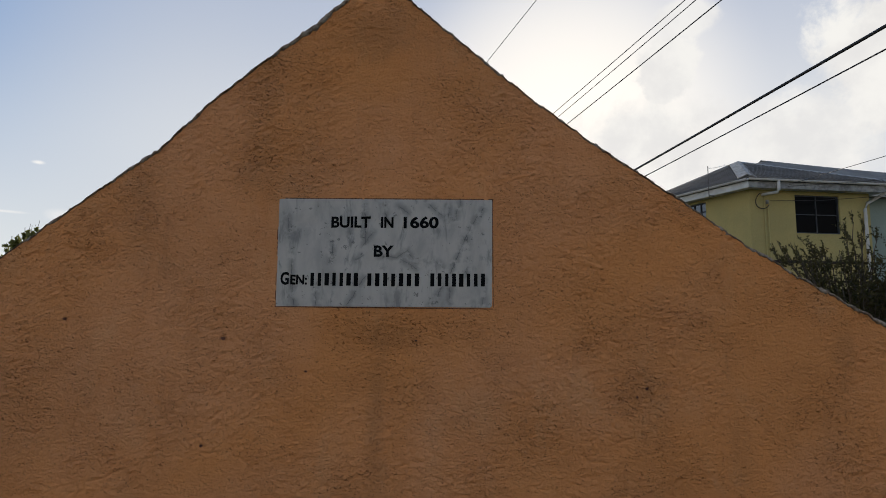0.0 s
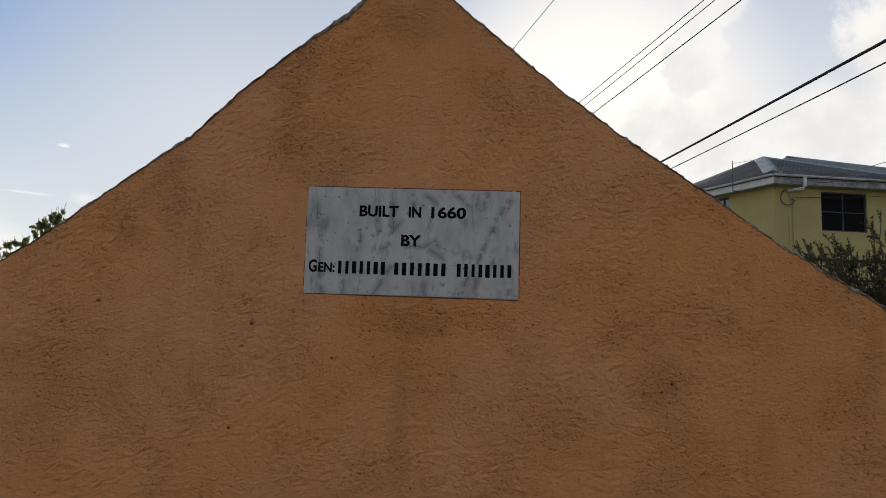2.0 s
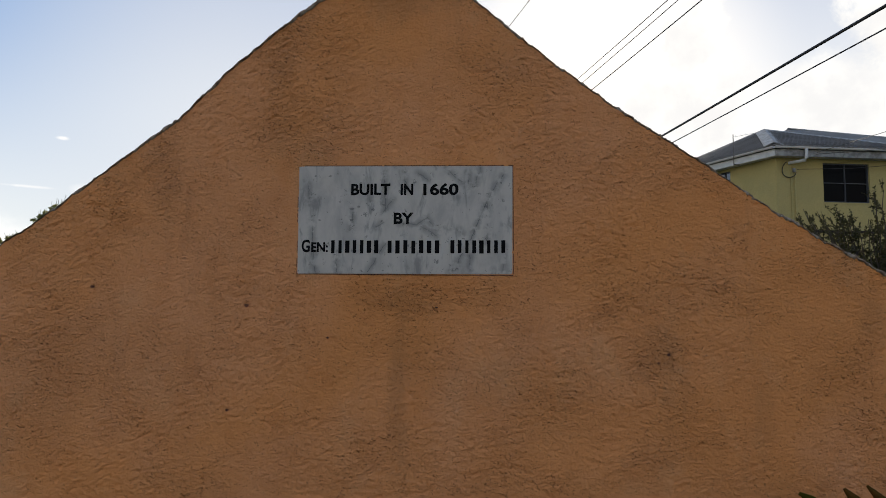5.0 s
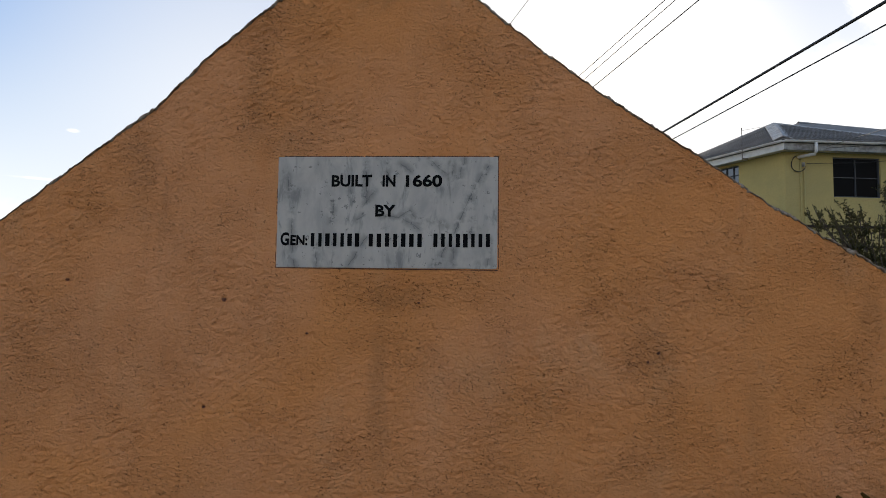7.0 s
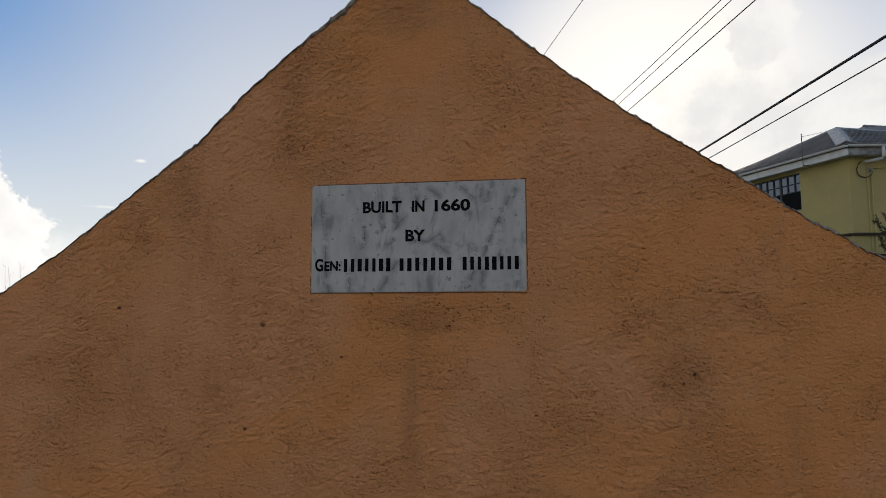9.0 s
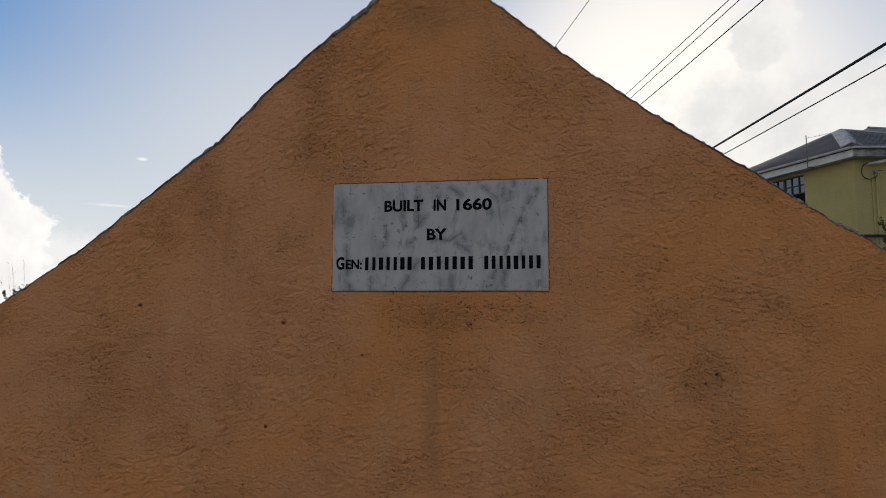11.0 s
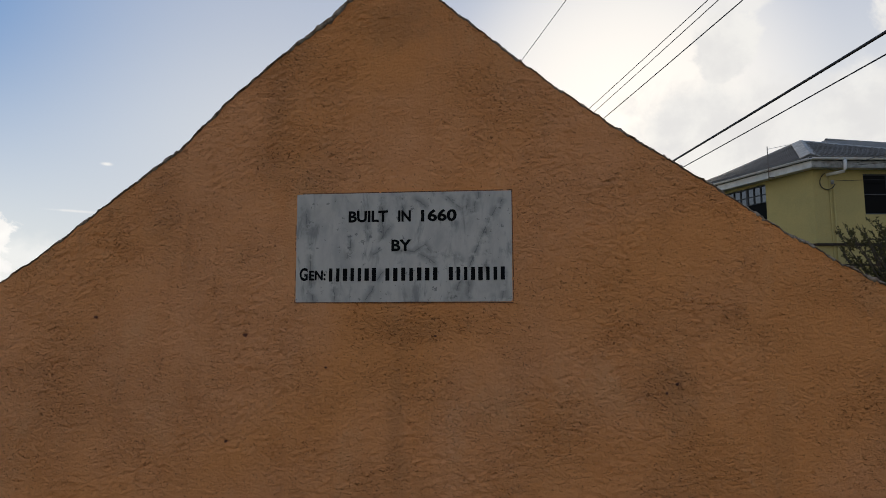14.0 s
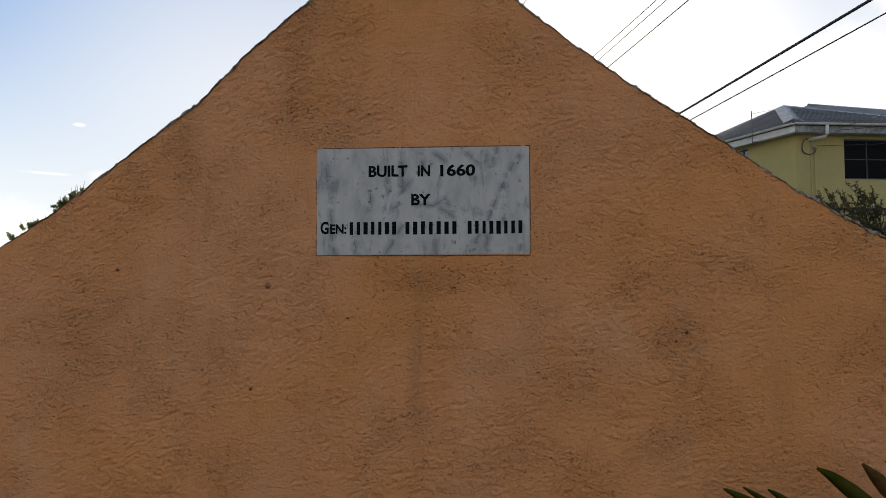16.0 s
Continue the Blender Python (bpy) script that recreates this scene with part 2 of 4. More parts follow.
def marble_material():
    """Pale grey-white marble with soft smoky veins, thin cracks and dark specks."""
    mat = bpy.data.materials.new("veined_marble")
    mat.use_nodes = True
    n = Nodes(mat.node_tree)
    at = n.add("ShaderNodeTexCoord").outputs["Object"]
    cloud = n.noise(n.vec("MULTIPLY", at, (1.5, 1.0, 0.7)), 7.0, 5.0, 0.6, 0.4)
    col = n.mix(n.span(cloud, 0.40, 0.68), (0.52, 0.485, 0.445), (0.40, 0.375, 0.35))
    wisp = n.noise(n.vec("MULTIPLY", at, (2.0, 1.0, 0.62)), 11.0, 5.0, 0.62, 0.5)
    ridge = n.span(wisp, 0.53, 0.68)
    col = n.mix(n.math("MULTIPLY", ridge, n.span(n.noise(at, 5.0, 3.0), 0.38, 0.56, 0.1, 0.75)), col, (0.19, 0.19, 0.185))
    wob = n.add("ShaderNodeTexNoise")
    n.wire(at, wob.inputs["Vector"])
    wob.inputs["Scale"].default_value, wob.inputs["Detail"].default_value = 34.0, 5.0
    bent = n.vec("ADD", at, n.vec("MULTIPLY", n.vec("SUBTRACT", wob.outputs["Color"], (0.5, 0.5, 0.5)), (0.022, 0.0, 0.022)))
    faint = n.span(n.noise(at, 21.0, 3.0, 0.6), 0.40, 0.56, 0.10, 1.0)
    core, halo = 0.0, 0.0
    for veins, wide, strength in ((VEINS_LONG, 0.0042, 0.9), (VEINS_SHORT, 0.0060, 0.75)):
        for x0, z0, x1, z1 in veins:
            a = Vector((x0 / 100, 0, 2.03 + z0 / 100))
            ab = Vector((x1 / 100, 0, 2.03 + z1 / 100)) - a
            rel = n.vec("MULTIPLY", n.vec("SUBTRACT", bent, tuple(a)), (1, 0, 1))
            f = n.math("MULTIPLY", n.vec("DOT_PRODUCT", rel, tuple(ab)), 1.0 / ab.length_squared, clamp=True)
            foot = n.vec("MULTIPLY", tuple(ab), (1, 1, 1))
            sc = n.add("ShaderNodeVectorMath")
            sc.operation = "SCALE"
            n.wire(foot, sc.inputs[0])
            n.wire(f, sc.inputs["Scale"])
            dist = n.vec("LENGTH", n.vec("SUBTRACT", rel, sc.outputs[0]))
            c, h = n.span(dist, wide, 0.0, 0.0, strength), n.span(dist, 0.030, 0.0, 0.0, 0.48)
            core = c if isinstance(core, float) else n.math("MAXIMUM", core, c)
            halo = h if isinstance(halo, float) else n.math("MAXIMUM", halo, h)
    col = n.mix(n.math("MULTIPLY", n.math("MAXIMUM", core, halo), faint), col, (0.095, 0.10, 0.10))
    spot = n.span(n.noise(at, 44.0, 3.0, 0.6), 0.64, 0.69)
    col = n.mix(n.math("MULTIPLY", spot, 0.65), col, (0.10, 0.10, 0.10))
    stain = n.span(n.noise(at, 3.3, 3.0), 0.55, 0.75, 0.0, 0.25)
    col = n.mix(stain, col, (0.52, 0.45, 0.35))
    p = n.add("ShaderNodeBsdfPrincipled")
    n.wire(col, p.inputs["Base Color"])
    n.wire(n.span(cloud, 0.3, 0.7, 0.42, 0.58), p.inputs["Roughness"])
    p.inputs["Specular IOR Level"].default_value = 0.35
    b = n.add("ShaderNodeBump")
    b.inputs["Strength"].default_value, b.inputs["Distance"].default_value = 0.12, 0.002
    n.wire(n.noise(at, 120.0, 3.0), b.inputs["Height"])
    n.wire(b.outputs[0], p.inputs["Normal"])
    n.wire(p.outputs[0], n.add("ShaderNodeOutputMaterial").inputs["Surface"])
    return mat


STUCCO, MARBLE = stucco_material(), marble_material()
CEMENT = material("grey_cement", (0.38, 0.31, 0.245), (0.17, 0.115, 0.08), 0.95, 45, 150, 0.35, depth=0.003, speckle=(0.50, 0.45, 0.39), spec=0.05)
JOINT = material("dark_joint", (0.26, 0.11, 0.07), (0.10, 0.05, 0.035), 0.9, 20, 200, 0.5, spec=0.1)
BLACK_PAINT = material("black_lettering", (0.004, 0.004, 0.005), (0.008, 0.008, 0.009), 0.9, 30, 200, 0.15, spec=0.08)
SOIL = material("dry_grass_soil", (0.10, 0.085, 0.05), (0.07, 0.09, 0.03), 0.95, 1.2, 25, 0.6, depth=0.03)
YELLOW = material("yellow_plaster", (0.54, 0.44, 0.18), (0.48, 0.40, 0.17), 0.85, 0.9, 30, 0.15, speckle=(0.40, 0.34, 0.13), spec=0.2)
TEAL = material("grey_green_plaster", (0.34, 0.40, 0.34), (0.30, 0.36, 0.31), 0.8, 0.9, 30, 0.2)
ROOF = material("grey_roof_sheet", (0.15, 0.138, 0.125), (0.20, 0.185, 0.168), 0.75, 1.5, 30, 0.25, spec=0.25)
CAP = material("pale_ridge_cap", (0.42, 0.40, 0.37), (0.24, 0.23, 0.21), 0.7, 6, 60, 0.3)
WHITE = material("white_paint", (0.76, 0.75, 0.72), (0.64, 0.63, 0.60), 0.5, 2.5, 50, 0.12)
WORN = material("worn_fascia_board", (0.42, 0.42, 0.41), (0.20, 0.195, 0.185), 0.8, 5, 40, 0.3)
LEDGE = material("dark_ledge", (0.055, 0.035, 0.025), (0.03, 0.02, 0.016), 0.9, 5, 40, 0.3)
FRAME = material("dark_blue_frame", (0.035, 0.042, 0.055), (0.05, 0.055, 0.065), 0.5, 10, 80, 0.1)
CABLE = material("black_cable", (0.015, 0.015, 0.018), (0.03, 0.03, 0.035), 0.6, 15, 90, 0.2)
STEEL = material("weathered_steel", (0.22, 0.20, 0.18), (0.12, 0.10, 0.09), 0.55, 12, 90, 0.2, metal=0.7)
STRAP_DRY = material("withered_strap_leaf", (0.11, 0.052, 0.014), (0.055, 0.040, 0.010), 0.9, 14, 120, 0.3, spec=0.0)
STRAP = material("strap_leaf", (0.046, 0.047, 0.006), (0.072, 0.064, 0.010), 0.8, 14, 120, 0.3, speckle=(0.10, 0.06, 0.02), trans=0.12, spec=0.0)
LEAF = material("dull_green_leaf", (0.24, 0.25, 0.09), (0.32, 0.31, 0.11), 0.6, 2.5, 40, 0.1, trans=0.62)
LEAF_OLIVE = material("olive_leaf", (0.125, 0.105, 0.038), (0.055, 0.055, 0.018), 0.6, 2.5, 40, 0.1, trans=0.3, spec=0.2)
# leaf colour darkened to give the shade deep inside the shrub
LEAF_DARK = material("shade_dark_leaf", (0.030, 0.038, 0.014), (0.020, 0.024, 0.010), 0.7, 2.5, 40, 0.1, trans=0.1, spec=0.1)
BARK = material("grey_brown_bark", (0.13, 0.10, 0.075), (0.08, 0.065, 0.05), 0.9, 12, 80, 0.5)
STRAW = material("dry_stem", (0.30, 0.26, 0.17), (0.20, 0.17, 0.11), 0.8, 8, 60, 0.2)


def glass_material(name, dark, pale, metal, ior):
    """Window glass, seen only from outside: the dim room's tone, and the sky's reflection."""
    mat = bpy.data.materials.new(name)
    mat.use_nodes = True
    n = Nodes(mat.node_tree)
    p = n.add("ShaderNodeBsdfPrincipled")
    at = n.add("ShaderNodeTexCoord").outputs["Object"]
    n.wire(n.mix(n.noise(at, 3.0), dark, pale), p.inputs["Base Color"])
    p.inputs["Roughness"].default_value = 0.05
    p.inputs["Metallic"].default_value = metal
    p.inputs["IOR"].default_value = ior
    b = n.add("ShaderNodeBump")
    b.inputs["Strength"].default_value, b.inputs["Distance"].default_value = 0.08, 0.01
    n.wire(n.noise(at, 2.0), b.inputs["Height"])
    n.wire(b.outputs[0], p.inputs["Normal"])
    n.wire(p.outputs[0], n.add("ShaderNodeOutputMaterial").inputs["Surface"])
    return mat


GLASS = glass_material("window_glass", (0.0015, 0.002, 0.003), (0.003, 0.004, 0.006), 0.0, 1.12)
# part-metal glass, made up to strengthen the sky reflection in some panes
MIRROR_GLASS = glass_material("sky_reflection_glass", (0.10, 0.108, 0.118), (0.15, 0.16, 0.17), 0.9, 1.5)


# ---- mesh helpers ----
def part(name, bm, mat, parent=None, label="", smooth=False):
    me = bpy.data.meshes.new(name)
    bm.normal_update()
    bm.to_mesh(me)
    bm.free()
    if smooth:
        me.polygons.foreach_set("use_smooth", [True] * len(me.polygons))
    me.materials.append(mat)
    ob = new(name, me)
    ob.parent = parent
    return tagged(ob, label)


def root(name, place, label, category, group="", kind=""):
    ob = new(name)
    ob.location = place
    ob.empty_display_size = 0.2
    return tagged(ob, label, category, group, kind)


def keep(parts, thing):
    """Hang parts that were built in world places under a thing that stands elsewhere."""
    for o in parts:
        o.parent = thing
        o.matrix_parent_inverse = Matrix.Translation(-Vector(thing.location))


def prism(bm, pts, lift):
    """A solid from a closed polygon and an offset vector."""
    lift = Vector(lift)
    lo = [bm.verts.new(p) for p in pts]
    hi = [bm.verts.new(Vector(p) + lift) for p in pts]
    bm.faces.new(lo)
    bm.faces.new(hi[::-1])
    for i in range(len(pts)):
        j = (i + 1) % len(pts)
        bm.faces.new((lo[i], hi[i], hi[j], lo[j]))
    bmesh.ops.recalc_face_normals(bm, faces=bm.faces)
    return bm


def tube(bm, pts, radius, sides=8):
    """A round bar along a polyline; radius a number or one per point."""
    pts = [Vector(p) for p in pts]
    rad = radius if isinstance(radius, (list, tuple)) else [radius] * len(pts)
    rings = []
    for i, p in enumerate(pts):
        d = (pts[min(i + 1, len(pts) - 1)] - pts[max(i - 1, 0)]).normalized()
        a = d.cross(Vector((0, 0, 1)) if abs(d.z) < 0.9 else Vector((1, 0, 0))).normalized()
        b = d.cross(a)
        rings.append([bm.verts.new(p + (a * math.cos(k * 2 * math.pi / sides) + b * math.sin(k * 2 * math.pi / sides)) * rad[i])
                      for k in range(sides)])
    for r, s in zip(rings, rings[1:]):
        for k in range(sides):
            bm.faces.new((r[k], r[(k + 1) % sides], s[(k + 1) % sides], s[k]))
    bm.faces.new(rings[0][::-1])
    bm.faces.new(rings[-1])
    return bm


def smooth_noise(x, z, cell, seed):
    """Value noise on arrays, 0 to 1."""
    rng = np.random.RandomState(seed)
    table = rng.rand(256, 256)
    u, v = x / cell + 100.0, z / cell + 100.0
    i, j = np.floor(u).astype(int), np.floor(v).astype(int)
    f, g = u - i, v - j
    f, g = f * f * (3 - 2 * f), g * g * (3 - 2 * g)
    i0, i1, j0, j1 = i % 256, (i + 1) % 256, j % 256, (j + 1) % 256
    return ((table[i0, j0] * (1 - f) + table[i1, j0] * f) * (1 - g) + (table[i0, j1] * (1 - f) + table[i1, j1] * f) * g)


def sheet(name, X, Y, Z, mat, parent=None, label=""):
    """A smooth-shaded mesh from a grid of places."""
    rows, cols = X.shape
    me = bpy.data.meshes.new(name)
    idx = np.arange(rows * cols).reshape(rows, cols)
    quads = np.stack([idx[:-1, :-1], idx[:-1, 1:], idx[1:, 1:], idx[1:, :-1]], -1).reshape(-1, 4)
    me.vertices.add(rows * cols)
    me.vertices.foreach_set("co", np.stack([X, Y, Z], -1).astype(np.float32).ravel())
    me.loops.add(quads.size)
    me.loops.foreach_set("vertex_index", quads.astype(np.int32).ravel())
    me.polygons.add(len(quads))
    me.polygons.foreach_set("loop_start", np.arange(0, quads.size, 4, dtype=np.int32))
    me.polygons.foreach_set("use_smooth", np.ones(len(quads), dtype=bool))
    me.update(calc_edges=True)
    me.materials.append(mat)
    ob = new(name, me)
    ob.parent = parent
    return tagged(ob, label)


# ---- ground ----
bm = bmesh.new()
bmesh.ops.create_grid(bm, x_segments=80, y_segments=80, size=900)
for v in bm.verts:
    v.co.z = -0.02 + 0.02 * noise.noise(v.co * 0.05)
ground = part("ground", bm, SOIL)
tagged(ground, "dry earth and grass ground reaching the horizon", "ground", kind="structure")

# ---- the old gable wall ----
HALF, THICK = 2.6, 0.42
RAKE_X = [-2.6, -2.086, -1.67, -1.46, -1.25, -0.965, -0.78, -0.48, -0.31, -0.19, -0.11, -0.05, 0.01,
          0.08, 0.26, 0.52, 0.78, 1.003, 1.22, 1.475, 1.71, 1.955, 2.076, 2.6]
RAKE_Z = [1.415, 1.741, 2.0, 2.155, 2.306, 2.518, 2.704, 2.950, 3.079, 3.19, 3.245, 3.26, 3.24,
          3.18, 3.028, 2.803, 2.598, 2.435, 2.29, 2.104, 1.957, 1.812, 1.75, 1.44]


def rake(x):
    """Height of the gable's sloping top, slightly uneven."""
    x = np.asarray(x, float)
    return (np.interp(x, RAKE_X, RAKE_Z) + 0.010 * (smooth_noise(x, x * 0 + 3.3, 0.09, 5) - 0.5)
            + 0.007 * (smooth_noise(x, x * 0 + 9.1, 0.025, 6) - 0.5) + 0.005 * (smooth_noise(x, x * 0 + 4.7, 0.011, 7) - 0.5))


gable = root("gable_wall", (0, 0, 0), "orange stucco gable wall of an old building, weathered top edge", "wall", kind="structure")
xs = np.linspace(-HALF, HALF, 1041)
low, dense = np.linspace(0.0, 0.2, 14)[:-1], np.linspace(0.2, 1.0, 440)
tt = np.concatenate([low, dense])
X, T = np.meshgrid(xs, tt)
Z = T * (rake(X) - 0.004)
wx, wz = X + 0.02 * (smooth_noise(X, Z, 0.05, 11) - 0.5), Z + 0.02 * (smooth_noise(X, Z, 0.05, 12) - 0.5)
torn = np.clip((smooth_noise(X, Z, 0.22, 13) * 0.6 + smooth_noise(X, Z, 0.08, 14) * 0.4 - 0.36) / 0.22, 0, 1)
sx, sz = wx * 0.9 + wz * 0.35, wz * 1.0 - wx * 0.3
flake = smooth_noise(sx * 0.8, sz, 0.015, 15)
gouge = np.clip((smooth_noise(sx * 0.5, sz * 1.1, 0.014, 16) - 0.70) / 0.12, 0, 1)
pits = np.clip((smooth_noise(X, Z, 0.012, 17) - 0.88) / 0.08, 0, 1)
relief = (0.010 * (smooth_noise(X, Z, 0.55, 18) - 0.5) + 0.004 * (smooth_noise(X, Z, 0.09, 19) - 0.5)
          + 0.0022 * torn * np.clip((flake - 0.42) / 0.16, 0, 1) - 0.0035 * torn * gouge
          - 0.003 * pits + 0.0008 * (smooth_noise(X, Z, 0.011, 20) - 0.5))
for px, pz, size, deep in ((-0.673, 1.664, 0.010, 0.012), (-0.744, 1.223, 0.007, 0.009), (-1.36, 1.74, 0.008, 0.008), (0.03, 1.30, 0.012, 0.008),
                           (-0.30, 1.52, 0.012, 0.006), (1.12, 1.44, 0.012, 0.007), (1.06, 1.52, 0.010, 0.007)):
    relief -= deep * np.exp(-((X - px) ** 2 + (Z - pz) ** 2) / (size * size))
edge_round = 0.010 * np.clip(1 - (rake(X) - Z) / 0.012, 0, 1) ** 2
rim = np.maximum(np.abs(X) - 0.46, np.abs(Z - 2.031) - 0.232)
snug = np.exp(-(np.clip(rim, 0, None) / 0.07) ** 2)
inside = (np.abs(X) < 0.45) & (np.abs(Z - 2.03) < 0.222)
Y = np.where(inside, 0.004, (-0.004 - relief + edge_round) * (1 - snug) + (-0.0085 - 0.35 * relief) * snug)
sheet("stucco", X, Y, Z, STUCCO, gable)

bm = bmesh.new()
cx = np.linspace(-HALF, HALF, 90)
outline = [(x, 0.012, z - 0.02) for x, z in zip(cx, rake(cx))]
prism(bm, [(-HALF, 0.012, 0)] + outline + [(HALF, 0.012, 0)], (0, THICK - 0.012, 0))
part("masonry_core", bm, STUCCO, gable)

# broken cement along the sloping top
s = np.linspace(-HALF, HALF, 2600)
rz = rake(s)


def crumble(row, sizes):
    """Sum of value noise along the edge at several grain sizes, about zero."""
    return sum(a * (smooth_noise(s, s * 0 + row * 1.7 + k * 3.1, c, 33 + row * 5 + k) - 0.5) for k, (c, a) in enumerate(sizes))


bare = np.clip((smooth_noise(s, s * 0, 0.13, 31) - 0.42) / 0.25, 0, 1) * np.clip(0.3 + smooth_noise(s, s * 0 + 1, 0.03, 32), 0, 1)
lip = 0.001 + 0.008 * bare + 0.008 * np.clip((s - 1.5) / 0.3, 0, 1) + 0.026 * np.exp(-((s + 0.33) / 0.17) ** 2) + 0.010 * np.exp(-((s + 0.86) / 0.05) ** 2) + 0.008 * np.exp(-((s - 0.5) / 0.08) ** 2)
lip = np.clip(lip + crumble(0, ((0.05, 0.008), (0.018, 0.009), (0.008, 0.007))), 0.0005, 0.05)
GRAINS = ((0.04, 0.004), (0.013, 0.006), (0.006, 0.006))
rows_y = [0 * s + 0.02, -0.006 + 0.4 * crumble(1, GRAINS), -0.010 + crumble(2, GRAINS), -0.009 + crumble(3, GRAINS), -0.004 + crumble(4, GRAINS), 0.03 + crumble(5, GRAINS),
          0 * s + 0.09, 0 * s + THICK * 0.7, 0 * s + THICK + 0.01, 0 * s + THICK + 0.01]
rows_z = [rz - lip - 0.004, rz - lip, rz - lip * 0.65, rz - lip * 0.3, rz + 0.002 + crumble(6, GRAINS), rz + 0.009 + 1.2 * crumble(7, GRAINS),
          rz + 0.010 + 1.2 * crumble(8, GRAINS), rz + 0.008 + crumble(9, GRAINS), rz + 0.004, rz - 0.03]
sheet("cement_coping", np.tile(s, (len(rows_y), 1)), np.array(rows_y), np.array(rows_z), CEMENT, gable, "crumbling grey cement edge")

# old nail holes and chips: dark plugs stand in for their inner shade
rng = random.Random(8)
for hx, hz, size in ((-0.673, 1.664, 0.010), (-0.744, 1.223, 0.007), (-1.36, 1.74, 0.007), (1.09, 1.475, 0.008), (1.05, 1.44, 0.006), (-0.32, 1.53, 0.006), (0.14, 1.66, 0.006)):
    bm = bmesh.new()
    pts = [(hx + size * math.cos(a) * rng.uniform(0.6, 1.2), -0.0125, hz + size * 0.8 * math.sin(a) * rng.uniform(0.6, 1.2)) for a in np.linspace(0, 2 * math.pi, 9)[:-1]]
    prism(bm, pts, (0, 0.02, 0))
    part("nail_hole", bm, JOINT, gable, "dark plug drawn for the shade in a chipped hole")

# plain side walls of the same building, out of sight behind the gable
for x0, x1 in ((-HALF, -HALF + 0.35), (HALF - 0.35, HALF)):
    bm = bmesh.new()
    prism(bm, [(x0, THICK, 0), (x1, THICK, 0), (x1, 4.2, 0), (x0, 4.2, 0)], (0, 0, 1.38))
    part("side_wall", bm, STUCCO, gable)

# ---- the marble tablet ----
plaque = root("memorial_plaque", (0, 0, 1.8), "grey-veined white marble plaque with painted black lettering, set in the stucco", "plaque")
bm = bmesh.new()
prism(bm, [(-0.46, -0.012, 2.263), (0.458, -0.012, 2.259), (0.457, -0.012, 1.807), (0.450, -0.012, 1.800), (-0.456, -0.012, 1.800)], (0, 0.03, 0))
bmesh.ops.bevel(bm, geom=list(bm.edges), offset=0.0018, segments=2, affect="EDGES")
tablet = part("tablet", bm, MARBLE)
bm = bmesh.new()
for a, b in (((-0.463, 2.263), (0.461, 2.2668)), ((-0.460, 1.7965), (0.460, 1.800))):
    prism(bm, [(a[0], -0.0100, a[1]), (b[0], -0.0100, a[1] - 0.003), (b[0], -0.0100, b[1] - 0.003), (a[0], -0.0100, b[1])], (0, 0.02, 0))
for a, b in (((-0.4635, 2.263), (-0.460, 1.80)), ((0.4575, 2.259), (0.461, 1.80))):
    prism(bm, [(a[0], -0.0100, a[1]), (b[0], -0.0100, a[1]), (b[0] + 0.002, -0.0100, b[1]), (a[0] + 0.003, -0.0100, b[1])], (0, 0.02, 0))
joint = part("mortar_joint", bm, JOINT)
keep([tablet, joint], plaque)


def word(text, x0, x1, z0, z1):
    """Painted lettering, fitted into a box on the tablet."""
    curve = bpy.data.curves.new("lettering", "FONT")
    curve.body, curve.extrude, curve.offset, curve.resolution_u = text, 0.01, 0.034, 4
    tmp = new("lettering_form", curve)
    bpy.context.view_layer.update()
    me = bpy.data.meshes.new_from_object(tmp.evaluated_get(bpy.context.evaluated_depsgraph_get()))
    bpy.data.objects.remove(tmp)
    co = np.zeros(len(me.vertices) * 3, np.float32)
    me.vertices.foreach_get("co", co)
    co = co.reshape(-1, 3)
    lo, hi = co.min(0), co.max(0)
    u = (co - lo) / (hi - lo)
    wob = 0.0008 * np.sin(u[:, 0] * 17 + z0 * 40)
    out = np.stack([x0 + u[:, 0] * (x1 - x0), -0.0124 - 0.0008 * u[:, 2], z0 + u[:, 1] * (z1 - z0) + wob], -1)
    me.vertices.foreach_set("co", out.astype(np.float32).ravel())
    me.materials.clear()
    me.materials.append(BLACK_PAINT)
    me.update()
    ob = new("lettering", me)
    keep([ob], plaque)


def line_z(v):
    return 2.262 - (v - 100) * 0.000983


def line_x(v):
    return (v - 588) * 0.001


for text, a, b, top, bottom in (("BUILT", 358, 527, 178, 228), ("IN", 571, 625, 179, 228), ("1660", 668, 818, 177, 229),
                                ("BY", 543, 628, 305, 354), ("G", 148, 184, 422, 478), ("EN:", 190, 262, 434, 477)):
    word(text, line_x(a), line_x(b), line_z(bottom), line_z(top))
# the name is left as upright bars, one stroke a character
rng = random.Random(4)
for a, b, count in ((268, 485, 7), (510, 745, 7), (778, 1022, 8)):
    step = (b - a) / count
    for k in range(count):
        mid = line_x(a + (k + 0.5) * step)
        half = 0.0065 + rng.random() * 0.003
        z0, z1 = line_z(482 - rng.random() * 3), line_z(424 + rng.random() * 3)
        bm = bmesh.new()
        prism(bm, [(mid - half, -0.0132, z0), (mid + half, -0.0132, z0), (mid + half, -0.0132, z1), (mid - half, -0.0132, z1)], (0, 0.002, 0))
        keep([part("bar", bm, BLACK_PAINT)], plaque)

